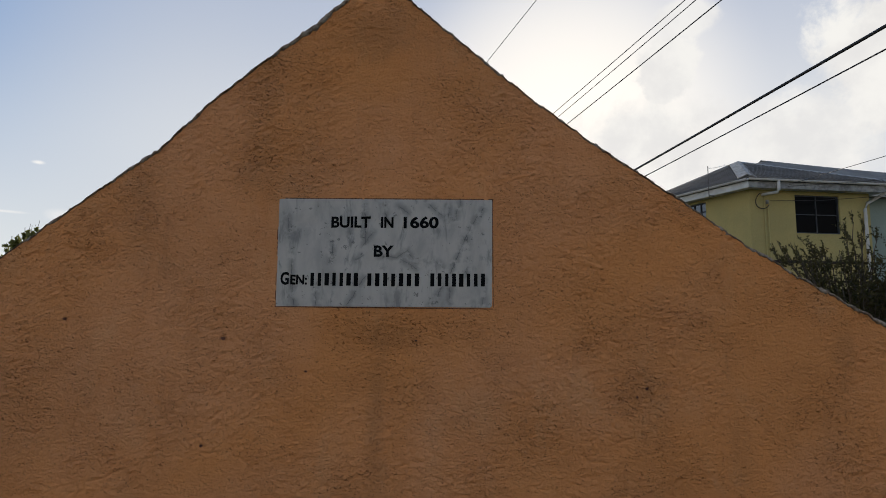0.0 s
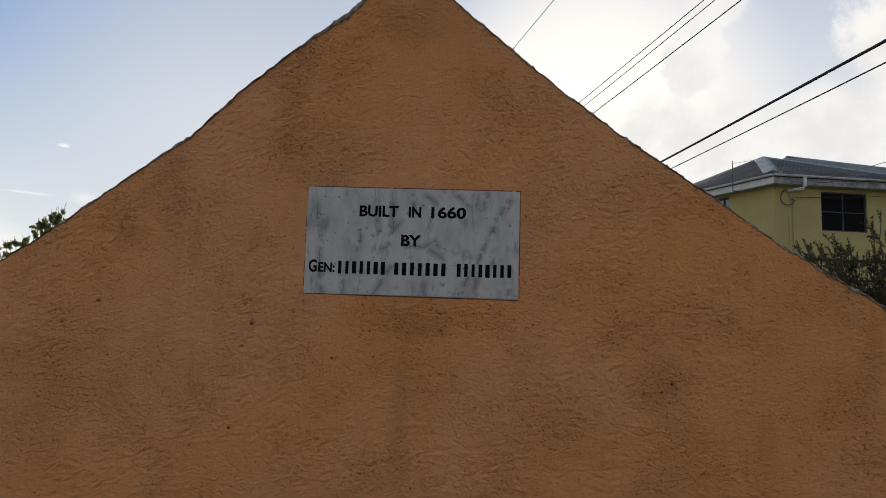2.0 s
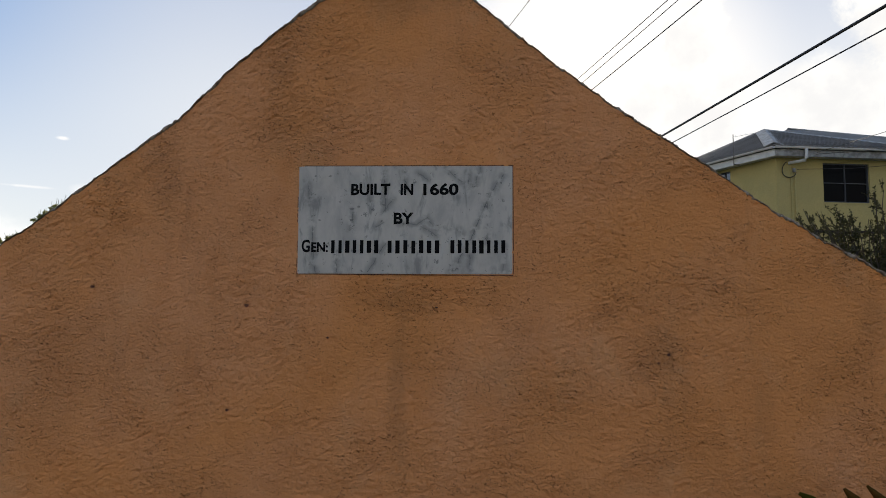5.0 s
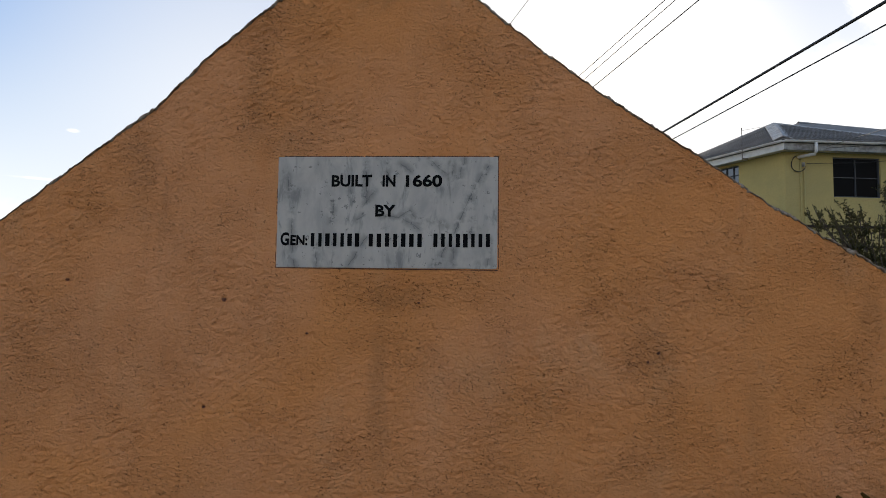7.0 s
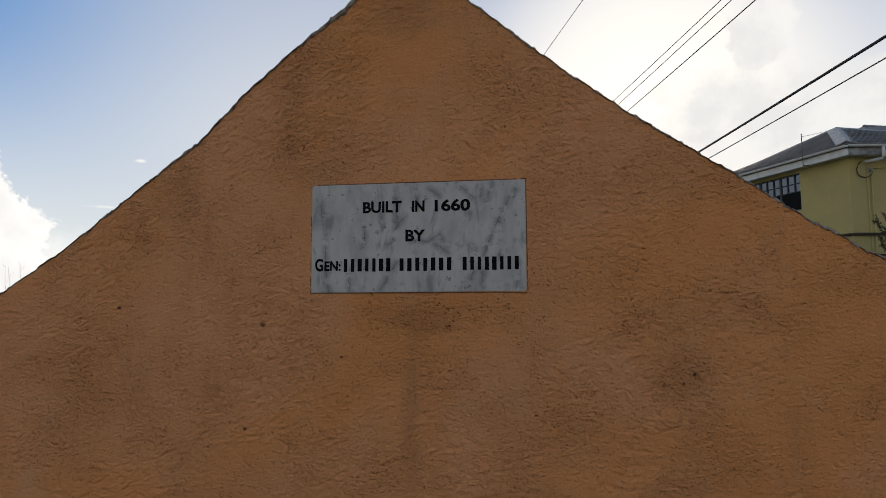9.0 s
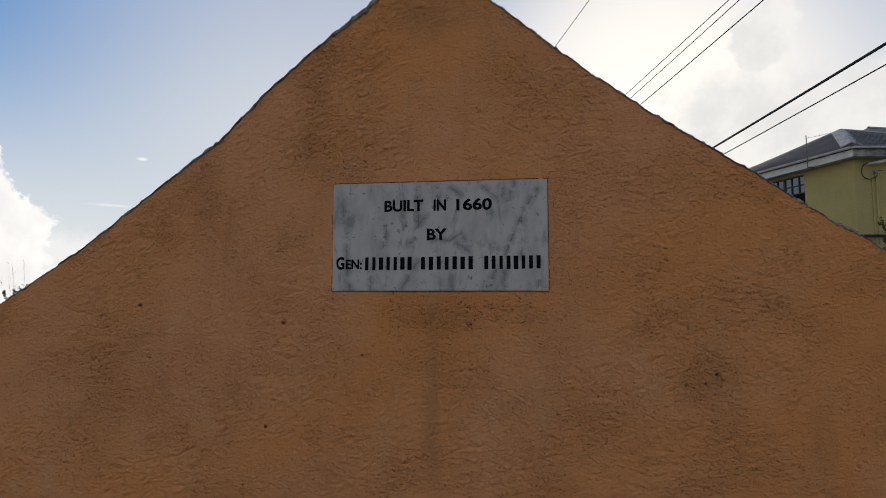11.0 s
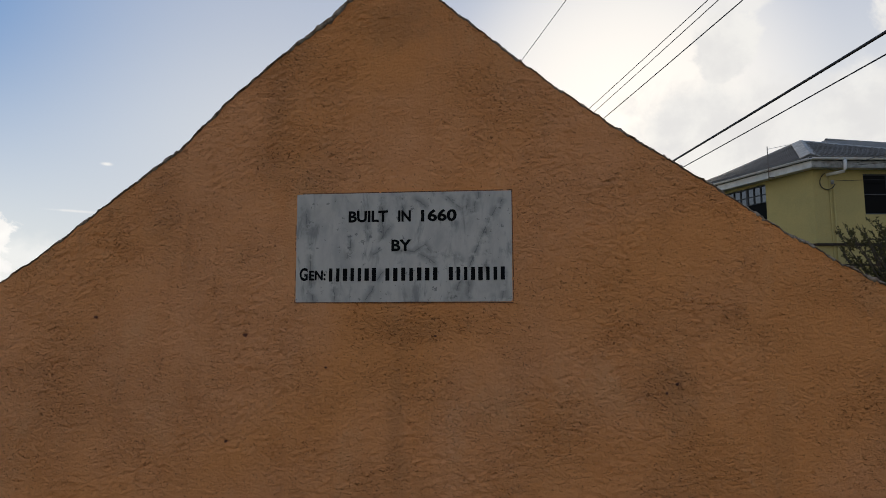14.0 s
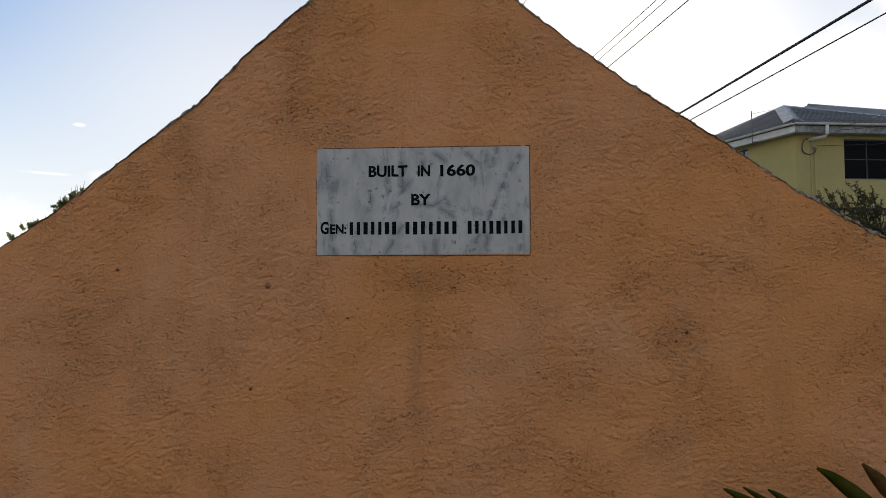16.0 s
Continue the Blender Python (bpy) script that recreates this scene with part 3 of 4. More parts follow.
# ---- overhead wires ----
for name, z, far, nearx, radius, label in (
        ("service_cable", 5.0, 1.53, 5.48, 0.020, "thick black twisted overhead service cable"),
        ("service_cable", 5.0, 1.95, 5.96, 0.010, "black overhead cable beside the thick one"),
        ("power_line", 8.5, -2.63, 4.56, 0.0075, "thin dark overhead line against the sky"),
        ("power_line", 8.0, 0.65, 6.63, 0.009, "thin dark overhead line against the sky"),
        ("power_line", 8.0, 1.00, 6.76, 0.009, "thin dark overhead line against the sky"),
        ("power_line", 8.0, 1.59, 7.20, 0.012, "thin dark overhead line against the sky")):
    slope = (far - nearx) / 24.5
    bm = bmesh.new()
    pts = []
    for k in range(61):
        y = -30 + k * 2.0
        pts.append((nearx + slope * (y - 0.5), y, z + 0.0004 * (y - 9) ** 2))
    tube(bm, pts, radius, 8)
    tagged(part(name, bm, CABLE, smooth=True), label, "cable", "overhead wires")

# ---- the yellow house ----
CORNER, FWD, BACK = Vector((8.99, 16.0, 0)), Vector((0.988, 0.155, 0)), Vector((-0.432, 0.902, 0))
EAVE = 6.30


def H(u, v, z):
    """A place on the house: along the front, back along the side, up."""
    p = CORNER + FWD * u + BACK * v
    return Vector((p.x, p.y, z))


house = root("yellow_house", (11, 19, 0), "two-storey yellow house with grey hipped sheet roof and white gutters", "house")
made = []


def hbox(name, u0, u1, v0, v1, z0, z1, mat, parent=None, label="", bev=0.0):
    bm = bmesh.new()
    prism(bm, [H(u0, v0, z0), H(u1, v0, z0), H(u1, v1, z0), H(u0, v1, z0)], (0, 0, z1 - z0))
    if bev:
        bmesh.ops.bevel(bm, geom=list(bm.edges), offset=bev, segments=2, affect="EDGES")
    ob = part(name, bm, mat, None, label)
    made.append(ob)
    return ob


def wall_with_hole(name, along, fixed, lo, hi, z0, z1, hole, mat):
    """A wall 0.2 thick with one opening, along the front ('u') or the side ('v')."""
    a, b, c, d = hole
    bm = bmesh.new()

    def ring(depth, corners):
        return [bm.verts.new(H(p, fixed + depth, z) if along == "u" else H(fixed + depth, p, z)) for p, z in corners]

    outer, inner = ((lo, z0), (hi, z0), (hi, z1), (lo, z1)), ((a, c), (b, c), (b, d), (a, d))
    fo, fi, bo, bi = ring(0, outer), ring(0, inner), ring(0.2, outer), ring(0.2, inner)
    for k in range(4):
        j = (k + 1) % 4
        for face in ((fo[k], fo[j], fi[j], fi[k]), (bo[k], bi[k], bi[j], bo[j]), (fo[k], bo[k], bo[j], fo[j]), (fi[k], fi[j], bi[j], bi[k])):
            bm.faces.new(face)
    bmesh.ops.recalc_face_normals(bm, faces=bm.faces)
    made.append(part(name, bm, mat))


FRONT_WIN = (1.85, 3.36, 4.70, 5.90)
wall_with_hole("front_wall", "u", 0.35, 0.35, 4.40, 0.0, 6.02, FRONT_WIN, YELLOW)
SIDE_WIN = (2.05, 5.37, 4.77, 5.93)
wall_with_hole("side_wall", "v", 0.35, 0.55, 9.0, 0.0, 6.02, SIDE_WIN, YELLOW)
hbox("return_wall", 4.20, 4.40, 0.55, 9.0, 0.0, 6.02, YELLOW)
hbox("annex_wall", 4.41, 16.0, 0.95, 1.15, 0.0, 6.02, TEAL, None, "grey-green plastered wall")
hbox("rear_wall", 0.35, 16.0, 9.0, 9.2, 0.0, 6.02, YELLOW)
hbox("floor_band", 0.30, 4.45, 0.27, 0.36, 3.775, 3.845, LEDGE, None, "dark ledge between the storeys")
hbox("floor_band", 0.26, 0.36, 0.40, 9.0, 3.775, 3.845, LEDGE)
hbox("floor_band", 0.30, 4.45, 0.29, 0.36, 3.20, 3.25, LEDGE)
hbox("soffit", 0.06, 4.72, 0.06, 0.54, 6.02, 6.06, WHITE)
hbox("soffit", 0.06, 0.54, 0.54, 9.2, 6.021, 6.061, WHITE)
hbox("fascia", 0.02, 4.75, 0.0, 0.06, 6.00, 6.20, WORN, None, "peeling grey fascia board")
hbox("fascia", 0.0, 0.06, 0.0, 9.2, 6.00, 6.20, WHITE)
hbox("fascia", 4.72, 16.0, 0.55, 0.61, 6.00, 6.20, WHITE)


def gutter(p, q):
    """A half-round gutter, open on top."""
    bm = bmesh.new()
    p, q = Vector(p), Vector(q)
    d = (q - p).normalized()
    side = Vector((d.y, -d.x, 0))
    rings = []
    for e in (p, q):
        outer = [e + side * (0.052 * math.cos(a)) + Vector((0, 0, 0.062 * math.sin(a))) for a in np.linspace(math.pi, 2 * math.pi, 9)]
        inner = [e + side * (0.044 * math.cos(a)) + Vector((0, 0, 0.054 * math.sin(a))) for a in np.linspace(2 * math.pi, math.pi, 9)]
        rings.append([bm.verts.new(x) for x in outer + inner])
    for k in range(18):
        bm.faces.new((rings[0][k], rings[0][(k + 1) % 18], rings[1][(k + 1) % 18], rings[1][k]))
    bm.faces.new(rings[0][::-1])
    bm.faces.new(rings[1])
    bmesh.ops.recalc_face_normals(bm, faces=bm.faces)
    made.append(part("gutter", bm, WHITE, None, "white gutter"))


gutter(H(-0.06, -0.07, 6.27), H(4.78, -0.07, 6.27))
gutter(H(-0.07, 9.2, 6.27), H(-0.07, -0.05, 6.27))
gutter(H(4.8, 0.48, 6.27), H(16, 0.48, 6.27))

# roof
APEX = Vector((10.17, 19.25, 7.60))
RIDGE_END = APEX + BACK * 6.0 - Vector((0, 0, 0.66))
R = H(4.78, -0.03, EAVE)
L = H(-0.03, -0.03, EAVE)
L_END, R_END = H(-0.03, 9.3, EAVE), H(4.78, 9.3, EAVE)


def roof_plane(name, pts, label=""):
    bm = bmesh.new()
    prism(bm, pts, (0, 0, 0.03))
    ob = part(name, bm, ROOF, None, label)
    made.append(ob)
    return ob


roof_front = roof_plane("roof_slope", [L, R, APEX])
roof_right = roof_plane("roof_slope", [R, R_END, RIDGE_END, APEX])


def ribs(name, eave0, eave1, spacing, top):
    """Raised ribs running up a slope from the eave; top gives each rib's upper end."""
    bm = bmesh.new()
    eave0, eave1 = Vector(eave0), Vector(eave1)
    d = (eave1 - eave0).normalized()
    count = int((eave1 - eave0).length / spacing)
    for k in range(1, count):
        a = eave0 + d * (k * spacing)
        b = top(a)
        if (b - a).length < 0.1:
            continue
        prism(bm, [a - d * 0.022 + Vector((0, 0, 0.028)), a + d * 0.022 + Vector((0, 0, 0.028)),
                   b + d * 0.022 + Vector((0, 0, 0.028)), b - d * 0.022 + Vector((0, 0, 0.028))], (0, 0, 0.045))
    ob = part(name, bm, ROOF)
    tagged(ob, "raised roof ribs", kind="stuff")
    made.append(ob)


def up_side(a):
    inward = Vector((0.902, 0.432, 0))
    run = (APEX - L).dot(inward)
    along_apex = (APEX - L).dot(BACK)
    s = (a - L).dot(BACK)
    f = min(1.0, s / along_apex) if along_apex > 0.05 else 1.0
    top = a + inward * (run * f)
    return Vector((top.x, top.y, EAVE + (APEX.z - EAVE) * f - 0.11 * max(0.0, s - along_apex)))


def up_front(a):
    inward = Vector((-0.155, 0.988, 0))
    s, full = (a - L).dot(FWD), (R - L).dot(FWD)
    apex_s, run = (APEX - L).dot(FWD), (APEX - L).dot(inward)
    f = s / apex_s if s < apex_s else (full - s) / (full - apex_s)
    f = max(0.0, min(1.0, f))
    top = a + inward * (run * f)
    return Vector((top.x, top.y, EAVE + (APEX.z - EAVE) * f))


bm = bmesh.new()
lower = [L + (L_END - L) * (k / 40) for k in range(41)]
upper = [up_side(a) for a in lower]
lo = [bm.verts.new(a) for a in lower]
hi = [bm.verts.new(a + Vector((0, 0, 0.001 * (k == 0)))) for k, a in enumerate(upper)]
for k in range(40):
    bm.faces.new((lo[k], lo[k + 1], hi[k + 1], hi[k]))
skin = bmesh.ops.extrude_face_region(bm, geom=list(bm.faces))
bmesh.ops.translate(bm, vec=(0, 0, 0.03), verts=[v for v in skin["geom"] if isinstance(v, bmesh.types.BMVert)])
bmesh.ops.recalc_face_normals(bm, faces=bm.faces)
made.append(part("roof_slope", bm, ROOF, None, "ribbed grey roof sheet"))
ribs("roof_ribs", L, L_END, 0.17, up_side)
ribs("roof_ribs", L, R, 0.17, up_front)


def cap(p, q, half=0.16):
    """A folded ridge cap over a hip or ridge."""
    bm = bmesh.new()
    p, q = Vector(p), Vector(q)
    d = (q - p).normalized()
    side = d.cross(Vector((0, 0, 1))).normalized()
    up = side.cross(d)
    fall = half * 0.32
    pts = [p + side * half - up * (fall - 0.03), p + up * 0.05, p - side * half - up * (fall - 0.03), p - side * half - up * fall, p + up * 0.02, p + side * half - up * fall]
    prism(bm, [x + Vector((0, 0, 0.04)) for x in pts], q - p)
    made.append(part("ridge_cap", bm, CAP, None, "pale sheet-metal ridge cap"))


cap(L + (APEX - L) * 0.02, APEX, 0.26)
cap(R, APEX, 0.10)
cap(APEX, RIDGE_END, 0.06)

# main roof behind the wing
M0 = Vector((12.3, 21.95, 8.38))
M1 = M0 + FWD * 11 - Vector((0, 0, 0.6))
roof_plane("main_roof_slope", [H(1.5, 0.52, EAVE + 0.02), H(16.2, 0.52, EAVE + 0.02), M1, M0], "plain grey roof sheet")
roof_plane("main_roof_slope", [H(16.2, 0.52, EAVE + 0.02), H(16.2, 9.3, EAVE + 0.02), M1])
roof_plane("main_roof_slope", [H(1.5, 0.52, EAVE + 0.02), M0, H(1.5, 9.3, EAVE + 0.02)])
roof_plane("main_roof_slope", [M0, M1, H(16.2, 9.3, EAVE + 0.02), H(1.5, 9.3, EAVE + 0.02)])
cap(M0, M1, 0.12)


def window(name, along, fixed, hole, cols, rises, bars, label, bright_glass=None, bright_from=9, sash=99):
    """Frame, glass panes and glazing bars in an opening of the house wall; rises: the rows' edges, 0 to 1 from the sill; sash: panes across one sash."""
    a, b, c, d = hole
    place = (lambda s, o, z: H(s, fixed + o, z)) if along == "u" else (lambda s, o, z: H(fixed + o, s, z))
    win = root(name, place((a + b) / 2, 0.1, c), label, "window")
    bits = []

    def bit(kind, s0, s1, o0, o1, z0, z1, mat):
        bm = bmesh.new()
        prism(bm, [place(s0, o0, z0), place(s1, o0, z0), place(s1, o1, z0), place(s0, o1, z0)], (0, 0, z1 - z0))
        bits.append(part(kind, bm, mat))

    t = 0.035
    bit("window_frame", a, a + t, 0.04, 0.14, c, d, FRAME)
    bit("window_frame", b - t, b, 0.04, 0.14, c, d, FRAME)
    bit("window_frame", a + t, b - t, 0.041, 0.139, c, c + t, FRAME)
    bit("window_frame", a + t, b - t, 0.041, 0.139, d - t, d, FRAME)
    for k in range(1, cols):
        s = a + (b - a) * k / cols
        stout = k % sash == 0
        half = 0.032 if stout else bars
        foot = c + t if stout or sash == 99 else c + (d - c) * rises[1]
        bit("mullion", s - half, s + half, 0.05, 0.13, foot, d - t, FRAME)
    for f in rises[1:-1]:
        z = c + (d - c) * f
        bit("glazing_bar", a + t, b - t, 0.055, 0.125, z - bars, z + bars, FRAME)
    for j in range(len(rises) - 1):
        span = sash if sash < 99 and j == 0 else 1
        for i in range(0, cols, span):
            s0, s1 = a + (b - a) * i / cols, a + (b - a) * (i + span) / cols
            z0, z1 = c + (d - c) * rises[j], c + (d - c) * rises[j + 1]
            # brighter glass above, dark below: the reflection's split set by material
            bit("pane", s0 + 0.01, s1 - 0.01, 0.085, 0.092, z0 + 0.01, z1 - 0.01, bright_glass if j >= bright_from else GLASS)
    bit("window_sill", a - 0.02, b + 0.02, -0.012, 0.0, c - 0.04, c - 0.004, YELLOW)
    keep(bits, win)
    win.parent = house
    win.matrix_parent_inverse = Matrix.Translation(-Vector(house.location))
    del win["category"]


window("front_window", "u", 0.35, FRONT_WIN, 2, (0, 0.5, 1), 0.012, "dark sliding window with glazing bars")
window("side_window", "v", 0.35, SIDE_WIN, 12, (0, 0.52, 0.74, 1), 0.014, "dark-framed window with small sky-reflecting panes over large dark ones", MIRROR_GLASS, 1, 3)
# dim room behind the windows
hbox("room_floor", 0.56, 4.19, 0.56, 8.9, 4.0, 4.1, WORN)

# pipes and cables on the house
def pipe(name, pts, radius, mat, label="", sides=10):
    bm = bmesh.new()
    tube(bm, pts, radius, sides)
    made.append(part(name, bm, mat, None, label, smooth=True))


pipe("downpipe", [H(0.92, -0.08, 6.22), H(0.92, -0.08, 5.93), H(0.91, -0.06, 5.88), H(0.76, 0.25, 5.86), H(0.74, 0.33, 5.85)], 0.046, WHITE, "white downpipe offset")
pipe("downpipe", [H(4.62, 0.0, 6.22), H(4.58, 0.02, 5.98), H(4.22, 0.26, 5.70), H(4.16, 0.28, 5.5), H(4.16, 0.28, 0.1)], 0.05, WHITE, "white downpipe")
pipe("conduit", [H(0.80, 0.33, 5.95), H(0.81, 0.33, 0.2)], 0.015, YELLOW, "painted conduit")
pipe("conduit", [H(0.92, 0.33, 5.7), H(0.92, 0.33, 0.2)], 0.022, YELLOW)
loop = [H(0.72 + 0.22 * math.cos(a), 0.30 + 0.02 * math.sin(2 * a), 5.66 + 0.24 * math.sin(a)) for a in np.linspace(1.9, 5.9, 18)]
pipe("cable_loop", loop, 0.013, CABLE, "slack black cable loop", 6)
hbox("cable_clamp", 0.86, 0.91, 0.28, 0.34, 5.58, 5.70, WORN)
keep(made, house)

antenna = root("tv_antenna", H(-0.1, 1.25, 5.95), "thin rooftop television antenna on a bracket at the eave", "antenna")
bits = []
for pts, r in (([H(-0.16, 1.3, 5.95), H(-0.16, 1.3, 6.95)], 0.013), ([H(-0.16, 1.3, 5.98), H(0.02, 1.3, 5.98)], 0.02),
               ([H(-0.16, 1.3, 6.86), H(0.42, 1.12, 6.97)], 0.006)):
    bm = bmesh.new()
    bits.append(part("mast" if r == 0.013 else ("bracket" if r == 0.02 else "boom"), tube(bm, pts, r, 6), WHITE if r == 0.006 else STEEL))
for k in range(5):
    bm = bmesh.new()
    c = H(-0.1 + 0.13 * k, 1.28 - 0.04 * k, 6.875 + 0.028 * k)
    bits.append(part("element", tube(bm, [c - Vector((0.03, 0.06, 0.03)), c + Vector((0.03, 0.06, 0.05))], 0.004, 5), WHITE))
keep(bits, antenna)

for pts in ([(10.13, 15.85, 6.05), (10.5, 12.3, 5.9), (11.4, 5.0, 5.95), (12.6, -6, 6.3)],
            [H(0.92, 0.25, 5.66), H(2.5, 0.10, 5.70), H(4.2, 0.0, 5.86), H(8.2, -0.3, 6.3)],
            [H(1.2, -0.1, 6.05), H(3.4, -0.5, 6.2), H(8.0, -2, 6.9)]):
    bm = bmesh.new()
    tube(bm, pts, 0.008, 6)
    tagged(part("house_wire", bm, CABLE, smooth=True), "thin service wire running to the yellow house", "cable", "house wires")


# ---- plants ----
def leaf(bm, base, d, normal, length, width):
    """A small pointed leaf, slightly folded."""
    d = d.normalized()
    s = d.cross(normal)
    s = s.normalized() if s.length > 1e-4 else Vector((1, 0, 0))
    n = s.cross(d)
    a = bm.verts.new(base)
    l = bm.verts.new(base + d * length * 0.5 + s * width * 0.5 + n * width * 0.15)
    m = bm.verts.new(base + d * length * 0.5)
    r = bm.verts.new(base + d * length * 0.5 - s * width * 0.5 + n * width * 0.15)
    t = bm.verts.new(base + d * length)
    bm.faces.new((a, m, l))
    bm.faces.new((m, t, l))
    bm.faces.new((a, r, m))
    bm.faces.new((m, r, t))


def spread(rng):
    return Vector((rng.gauss(0, 1), rng.gauss(0, 1), rng.gauss(0, 1))).normalized()


def twig_leaves(bm_wood, bm_leaf, rng, start, d, length, radius, leaves, size):
    """A curving twig with leaves along it."""
    pts, p = [], Vector(start)
    steps = 6
    for k in range(steps + 1):
        pts.append(p.copy())
        d = (d + spread(rng) * 0.16 + Vector((0, 0, 0.03))).normalized()
        p += d * length / steps
    tube(bm_wood, pts, [radius * (1 - 0.75 * k / steps) for k in range(steps + 1)], 5)
    for k in range(leaves):
        f = 0.15 + 0.85 * k / max(1, leaves - 1)
        i = min(steps - 1, int(f * steps))
        at = pts[i].lerp(pts[i + 1], f * steps - i)
        leaf(bm_leaf, at, (d * 0.5 + spread(rng)).normalized(), spread(rng), size * rng.uniform(0.7, 1.3), size * 0.58 * rng.uniform(0.8, 1.2))
    return pts


def bush(name, label, category, base, limbs, seed, size, leafmat, twigs=7, per=16, twig_len=0.6):
    """Trunks fan out to the given tips; twigs with leaves near the ends."""
    rng = random.Random(seed)
    thing = root(name, base, label, category)
    wood, crown = bmesh.new(), bmesh.new()
    for tip in limbs:
        tip = Vector(tip)
        b = Vector(base) + Vector((rng.uniform(-0.15, 0.15), rng.uniform(-0.15, 0.15), 0))
        mid = b.lerp(tip, 0.5) + spread(rng) * 0.15
        pts = [b.lerp(mid, f / 4) for f in range(4)] + [mid.lerp(tip, f / 6) for f in range(7)]
        pts = [p + spread(rng) * 0.03 for p in pts]
        tube(wood, pts, [0.035 * (1 - 0.85 * k / (len(pts) - 1)) for k in range(len(pts))], 6)
        for k in range(twigs):
            i = rng.randint(3, len(pts) - 2)
            d = ((pts[i + 1] - pts[i]).normalized() * 0.8 + spread(rng) * 0.9 + Vector((rng.uniform(-0.7, 0.7), 0, 0.1))).normalized()
            twig_leaves(wood, crown, rng, pts[i], d, twig_len * rng.uniform(0.5, 1.2), 0.008, per, size)
        twig_leaves(wood, crown, rng, pts[-2], (pts[-1] - pts[-3]).normalized(), twig_len * 0.6, 0.008, per, size)
    keep([part("trunk", wood, BARK), part("crown", crown, leafmat)], thing)
    return thing


rng = random.Random(21)
tips = []
for k in range(64):
    x = rng.uniform(8.2, 12.9)
    top = 4.0 + 0.12 * math.sin(x * 5.0) + 0.55 * math.exp(-((x - 10.3) / 0.45) ** 2) + 0.12 * max(0.0, x - 10.5)
    tips.append((x, rng.uniform(12.7, 14.3), top - 0.25 - rng.random() ** 1.5 * 1.5))
tips += [(rng.uniform(9.0, 13.6), rng.uniform(12.8, 13.8), rng.uniform(2.0, 3.5)) for k in range(54)]
tips += [(8.2 + 0.16 * k, 13.3, 3.92 + 0.1 * math.sin(k * 2.3)) for k in range(9)]
tips += [(10.25, 13.2, 4.8), (10.1, 13.3, 4.5), (10.45, 13.1, 4.55), (10.85, 13.2, 4.35)]
bush("garden_shrub", "straggly olive-green shrub in front of the yellow house", "shrub", (10.3, 13.4, 0), tips, 7, 0.062, LEAF_OLIVE, 10, 24, 0.50)

# added dark foliage that stands in for the shrub's shaded lower interior
rng = random.Random(44)
tips = [(9.6 + 4.2 * k / 41, rng.uniform(14.0, 14.7), 2.75 + 0.25 * math.sin(k * 1.7) - rng.random() ** 2 * 1.2) for k in range(42)]
bush("hedge", "dense dark foliage standing for the straggly shrub's shaded interior", "hedge", (11.6, 14.4, 0), tips, 15, 0.10, LEAF_DARK, 9, 26, 0.45)

tips = [(-14.18, 18, 4.9), (-14.4, 18.1, 4.7), (-14.96, 18, 4.55), (-15.1, 18, 4.3), (-14.8, 18.2, 4.35), (-16.4, 18, 3.7), (-16.0, 18, 3.75), (-15.6, 18.2, 3.85),
        (-15.3, 17.9, 3.8), (-16.9, 18.1, 3.3), (-14.3, 18.4, 4.1), (-13.6, 18.2, 4.4), (-13.9, 17.8, 4.6), (-15.9, 18.4, 3.4),
        (-14.7, 18.0, 4.6), (-14.55, 18.0, 4.4), (-14.85, 17.9, 4.5), (-15.0, 18.0, 4.15), (-14.25, 18.0, 4.75), (-16.2, 18.0, 3.75), (-15.8, 18.0, 3.85), (-15.5, 18.0, 3.95)]
tips = [(x, y, z + 0.16) for x, y, z in tips] + [(-14.35, 18.0, 5.15), (-14.05, 18.0, 5.24), (-14.5, 18.0, 5.0), (-14.2, 17.9, 5.05)]
bush("small_tree", "small leafy tree with ragged green top against the sky", "tree", (-14.9, 18.2, 0), tips, 5, 0.095, LEAF, 9, 46, 0.30)
tips = [(-18.6, 18.2, 2.6), (-18.9, 18.0, 2.5), (-18.2, 18.1, 2.6), (-19.3, 18.1, 2.4), (-17.8, 18.3, 2.6), (-19.8, 18.2, 2.4)]
bush("low_bush", "low green bush under dry stalks", "shrub", (-18.8, 18.3, 0), tips, 9, 0.10, LEAF_OLIVE, 8, 14, 0.4)

rng = random.Random(12)
stalks = root("dry_stalks", (-18.4, 17.7, 0), "bare dry stalks rising above the bushes", "grass")
bm = bmesh.new()
for k in range(9):
    x = rng.uniform(-20.2, -16.9)
    top = Vector((x + rng.uniform(-0.4, 0.5), 17.7 + rng.uniform(-0.3, 0.3), 2.9 + rng.random() ** 2 * 0.8))
    b = Vector((-18.4 + (x + 18.4) * 0.6, 17.7, 0))
    m = b.lerp(top, 0.6) + spread(rng) * 0.1
    tube(bm, [b, b.lerp(m, 0.5), m, m.lerp(top, 0.5) + spread(rng) * 0.04, top], [0.008, 0.007, 0.005, 0.003, 0.002], 5)
    for j in range(3):
        q = m.lerp(top, rng.random())
        tube(bm, [q, q + (spread(rng) * 0.5 + Vector((0, 0, 0.6))) * rng.uniform(0.2, 0.5)], [0.003, 0.002], 4)
ob = part("stalk_clump", bm, STRAW)
tagged(ob, kind="stuff")
keep([ob], stalks)


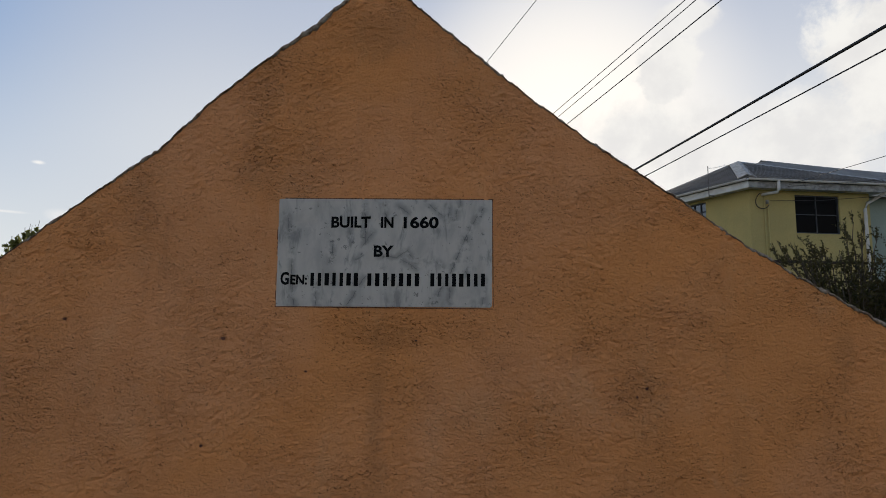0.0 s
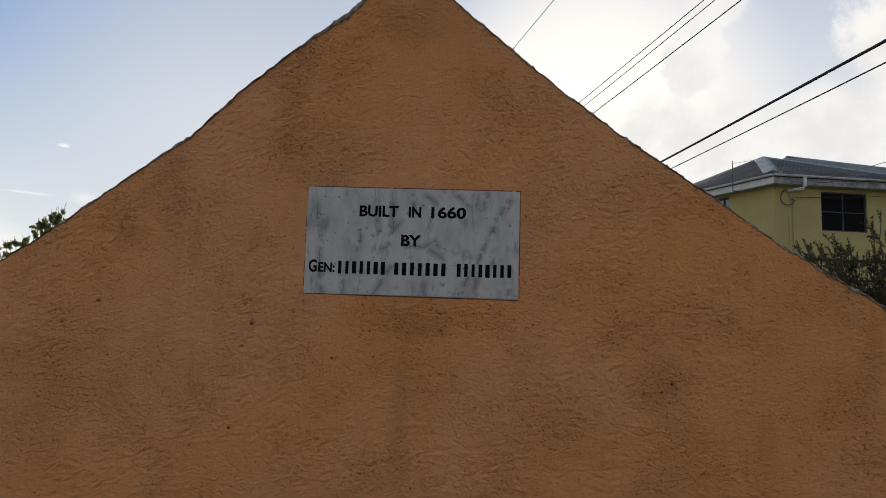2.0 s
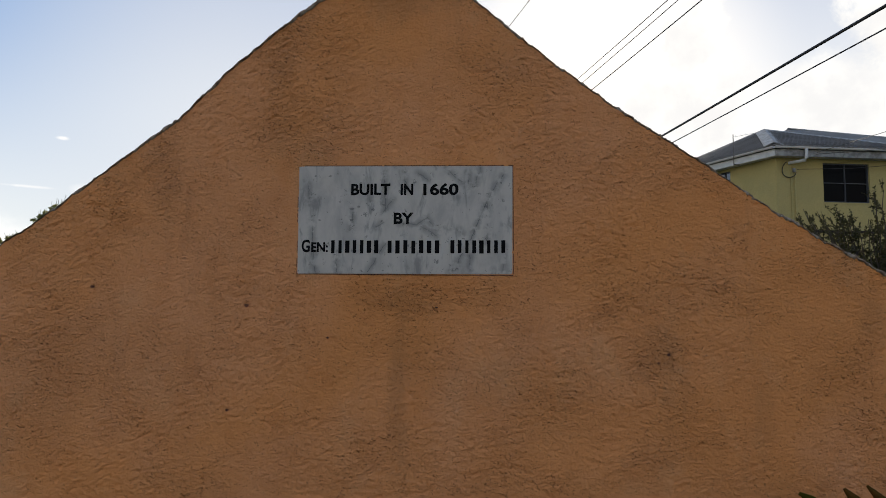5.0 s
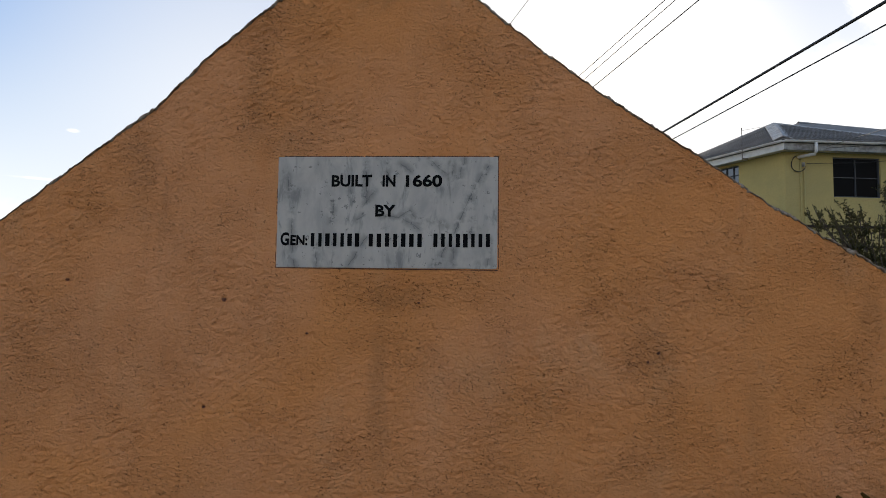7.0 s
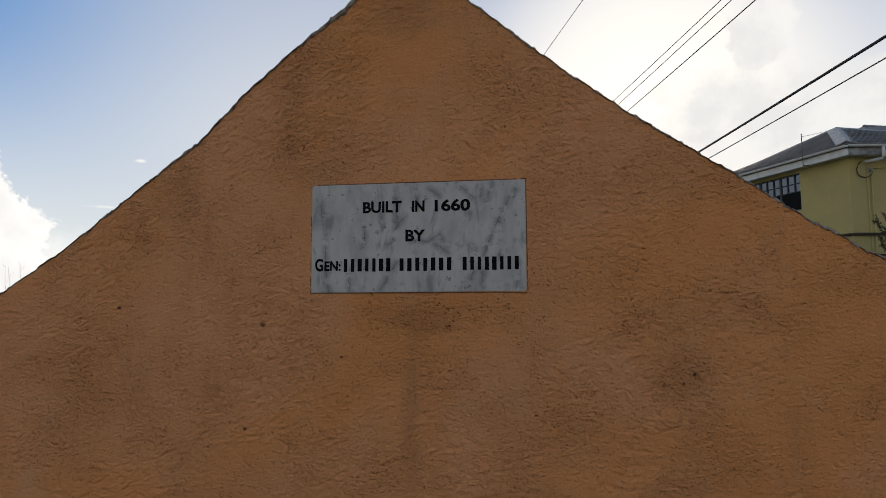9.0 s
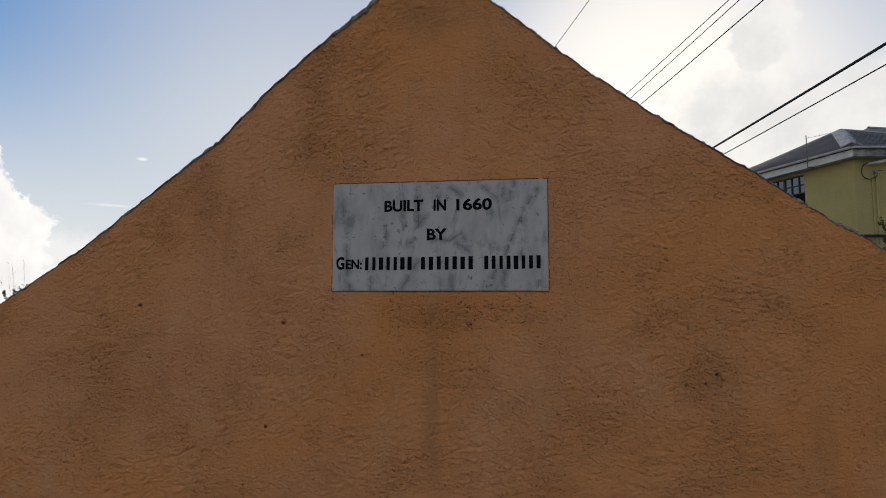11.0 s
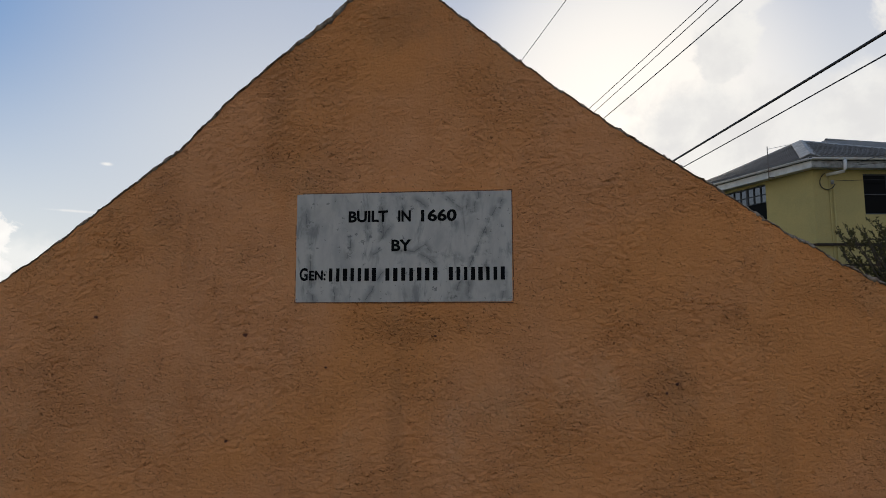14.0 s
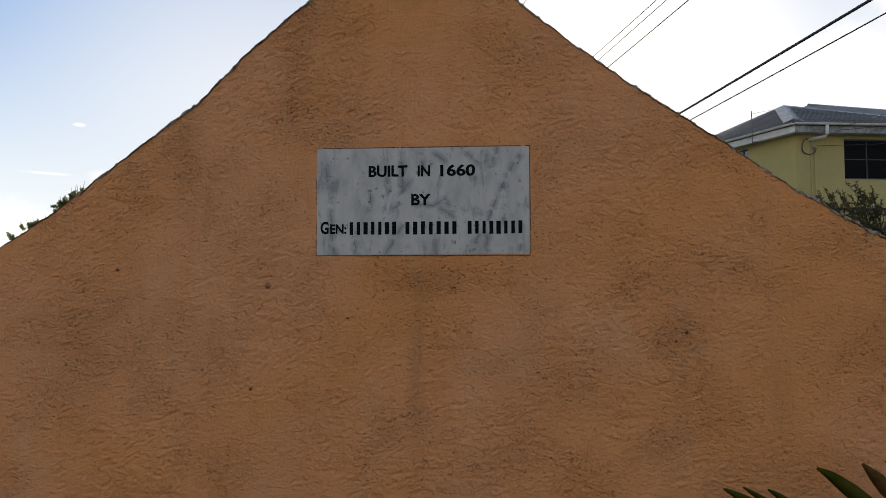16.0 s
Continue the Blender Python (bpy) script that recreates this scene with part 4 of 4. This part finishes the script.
def strap_leaf(bm, base, tip, width, lean, rng, notch=False):
    """A stiff, channelled strap leaf arching from base to tip, blunt-pointed."""
    base, tip = Vector(base), Vector(tip)
    n = 22
    mid = tip + Vector(lean)
    prev = None
    for k in range(n + 1):
        f = k / n
        p = base * (1 - f) ** 2 + mid * 2 * f * (1 - f) + tip * f * f
        d = ((mid - base) * (1 - f) + (tip - mid) * f).normalized()
        side = (d.cross(Vector((0.1, 1, 0.25)))).normalized()
        w = width * (0.55 + 0.45 * math.sin(min(1.0, f * 1.6) * math.pi / 2)) * min(1.0, (1 - f) ** 0.75 * 4.2 + 0.14)
        dip = d.cross(side) * w * 0.22
        jl = (0.45 if notch and k == n - 3 else 1.0) * rng.uniform(0.76, 1.10)
        ring = [bm.verts.new(p - side * w * 0.38 * jl), bm.verts.new(p + dip), bm.verts.new(p + side * w * 0.38 * rng.uniform(0.76, 1.10))]
        if prev:
            for i in range(2):
                bm.faces.new((prev[i], prev[i + 1], ring[i + 1], ring[i]))
        prev = ring


lily = root("strap_leaf_plant", (2.15, -0.5, 0.0), "dark green strap-leaved garden plant by the orange wall", "plant")
rng = random.Random(3)
LEAVES = [((1.04, -0.50, 1.00), 0.050, (0.32, 0, -0.14), False), ((1.11, -0.48, 1.00), 0.034, (0.30, 0, -0.17), False), ((1.335, -0.50, 1.073), 0.068, (0.36, 0, -0.20), False),
          ((1.475, -0.50, 1.09), 0.060, (0.26, 0, -0.25), True), ((1.57, -0.46, 1.09), 0.055, (0.26, 0, -0.25), True), ((1.20, -0.45, 0.985), 0.040, (0.3, 0, -0.15), False),
          ((1.85, -0.55, 1.12), 0.07, (0.1, 0, -0.35), False), ((2.15, -0.45, 1.14), 0.07, (0, 0, -0.35), False), ((2.5, -0.5, 1.05), 0.07, (-0.2, 0, -0.3), False),
          ((2.75, -0.55, 0.9), 0.06, (-0.3, 0, -0.2), False), ((1.45, -0.8, 0.75), 0.06, (0.3, 0.1, -0.1), False), ((1.8, -1.0, 0.75), 0.06, (0.1, 0.2, -0.1), False),
          ((2.3, -1.05, 0.78), 0.06, (-0.1, 0.2, -0.1), False), ((2.7, -0.85, 0.7), 0.06, (-0.3, 0.1, -0.1), False), ((1.6, -0.28, 0.8), 0.05, (0.25, 0, -0.15), False), ((2.5, -0.25, 0.85), 0.05, (-0.2, 0, -0.2), False)]
bits = []
for tip, width, lean, notch in LEAVES:
    bm = bmesh.new()
    strap_leaf(bm, (2.15 + rng.uniform(-0.06, 0.06), -0.5 + rng.uniform(-0.06, 0.06), 0.0), (tip[0] + 0.012, tip[1], tip[2] + 0.008), width, lean, rng, notch)
    ob = part("leaf", bm, STRAP_DRY if notch else STRAP, None, "withered brown leaf" if notch else "", smooth=True)
    m = ob.modifiers.new("thick", "SOLIDIFY")
    m.thickness = 0.0025
    bits.append(ob)
bm = bmesh.new()
tube(bm, [(2.15, -0.5, -0.02), (2.15, -0.5, 0.1), (2.15, -0.5, 0.2)], [0.09, 0.085, 0.05], 12)
bits.append(part("stem_base", bm, STRAP, smooth=True))
keep(bits, lily)
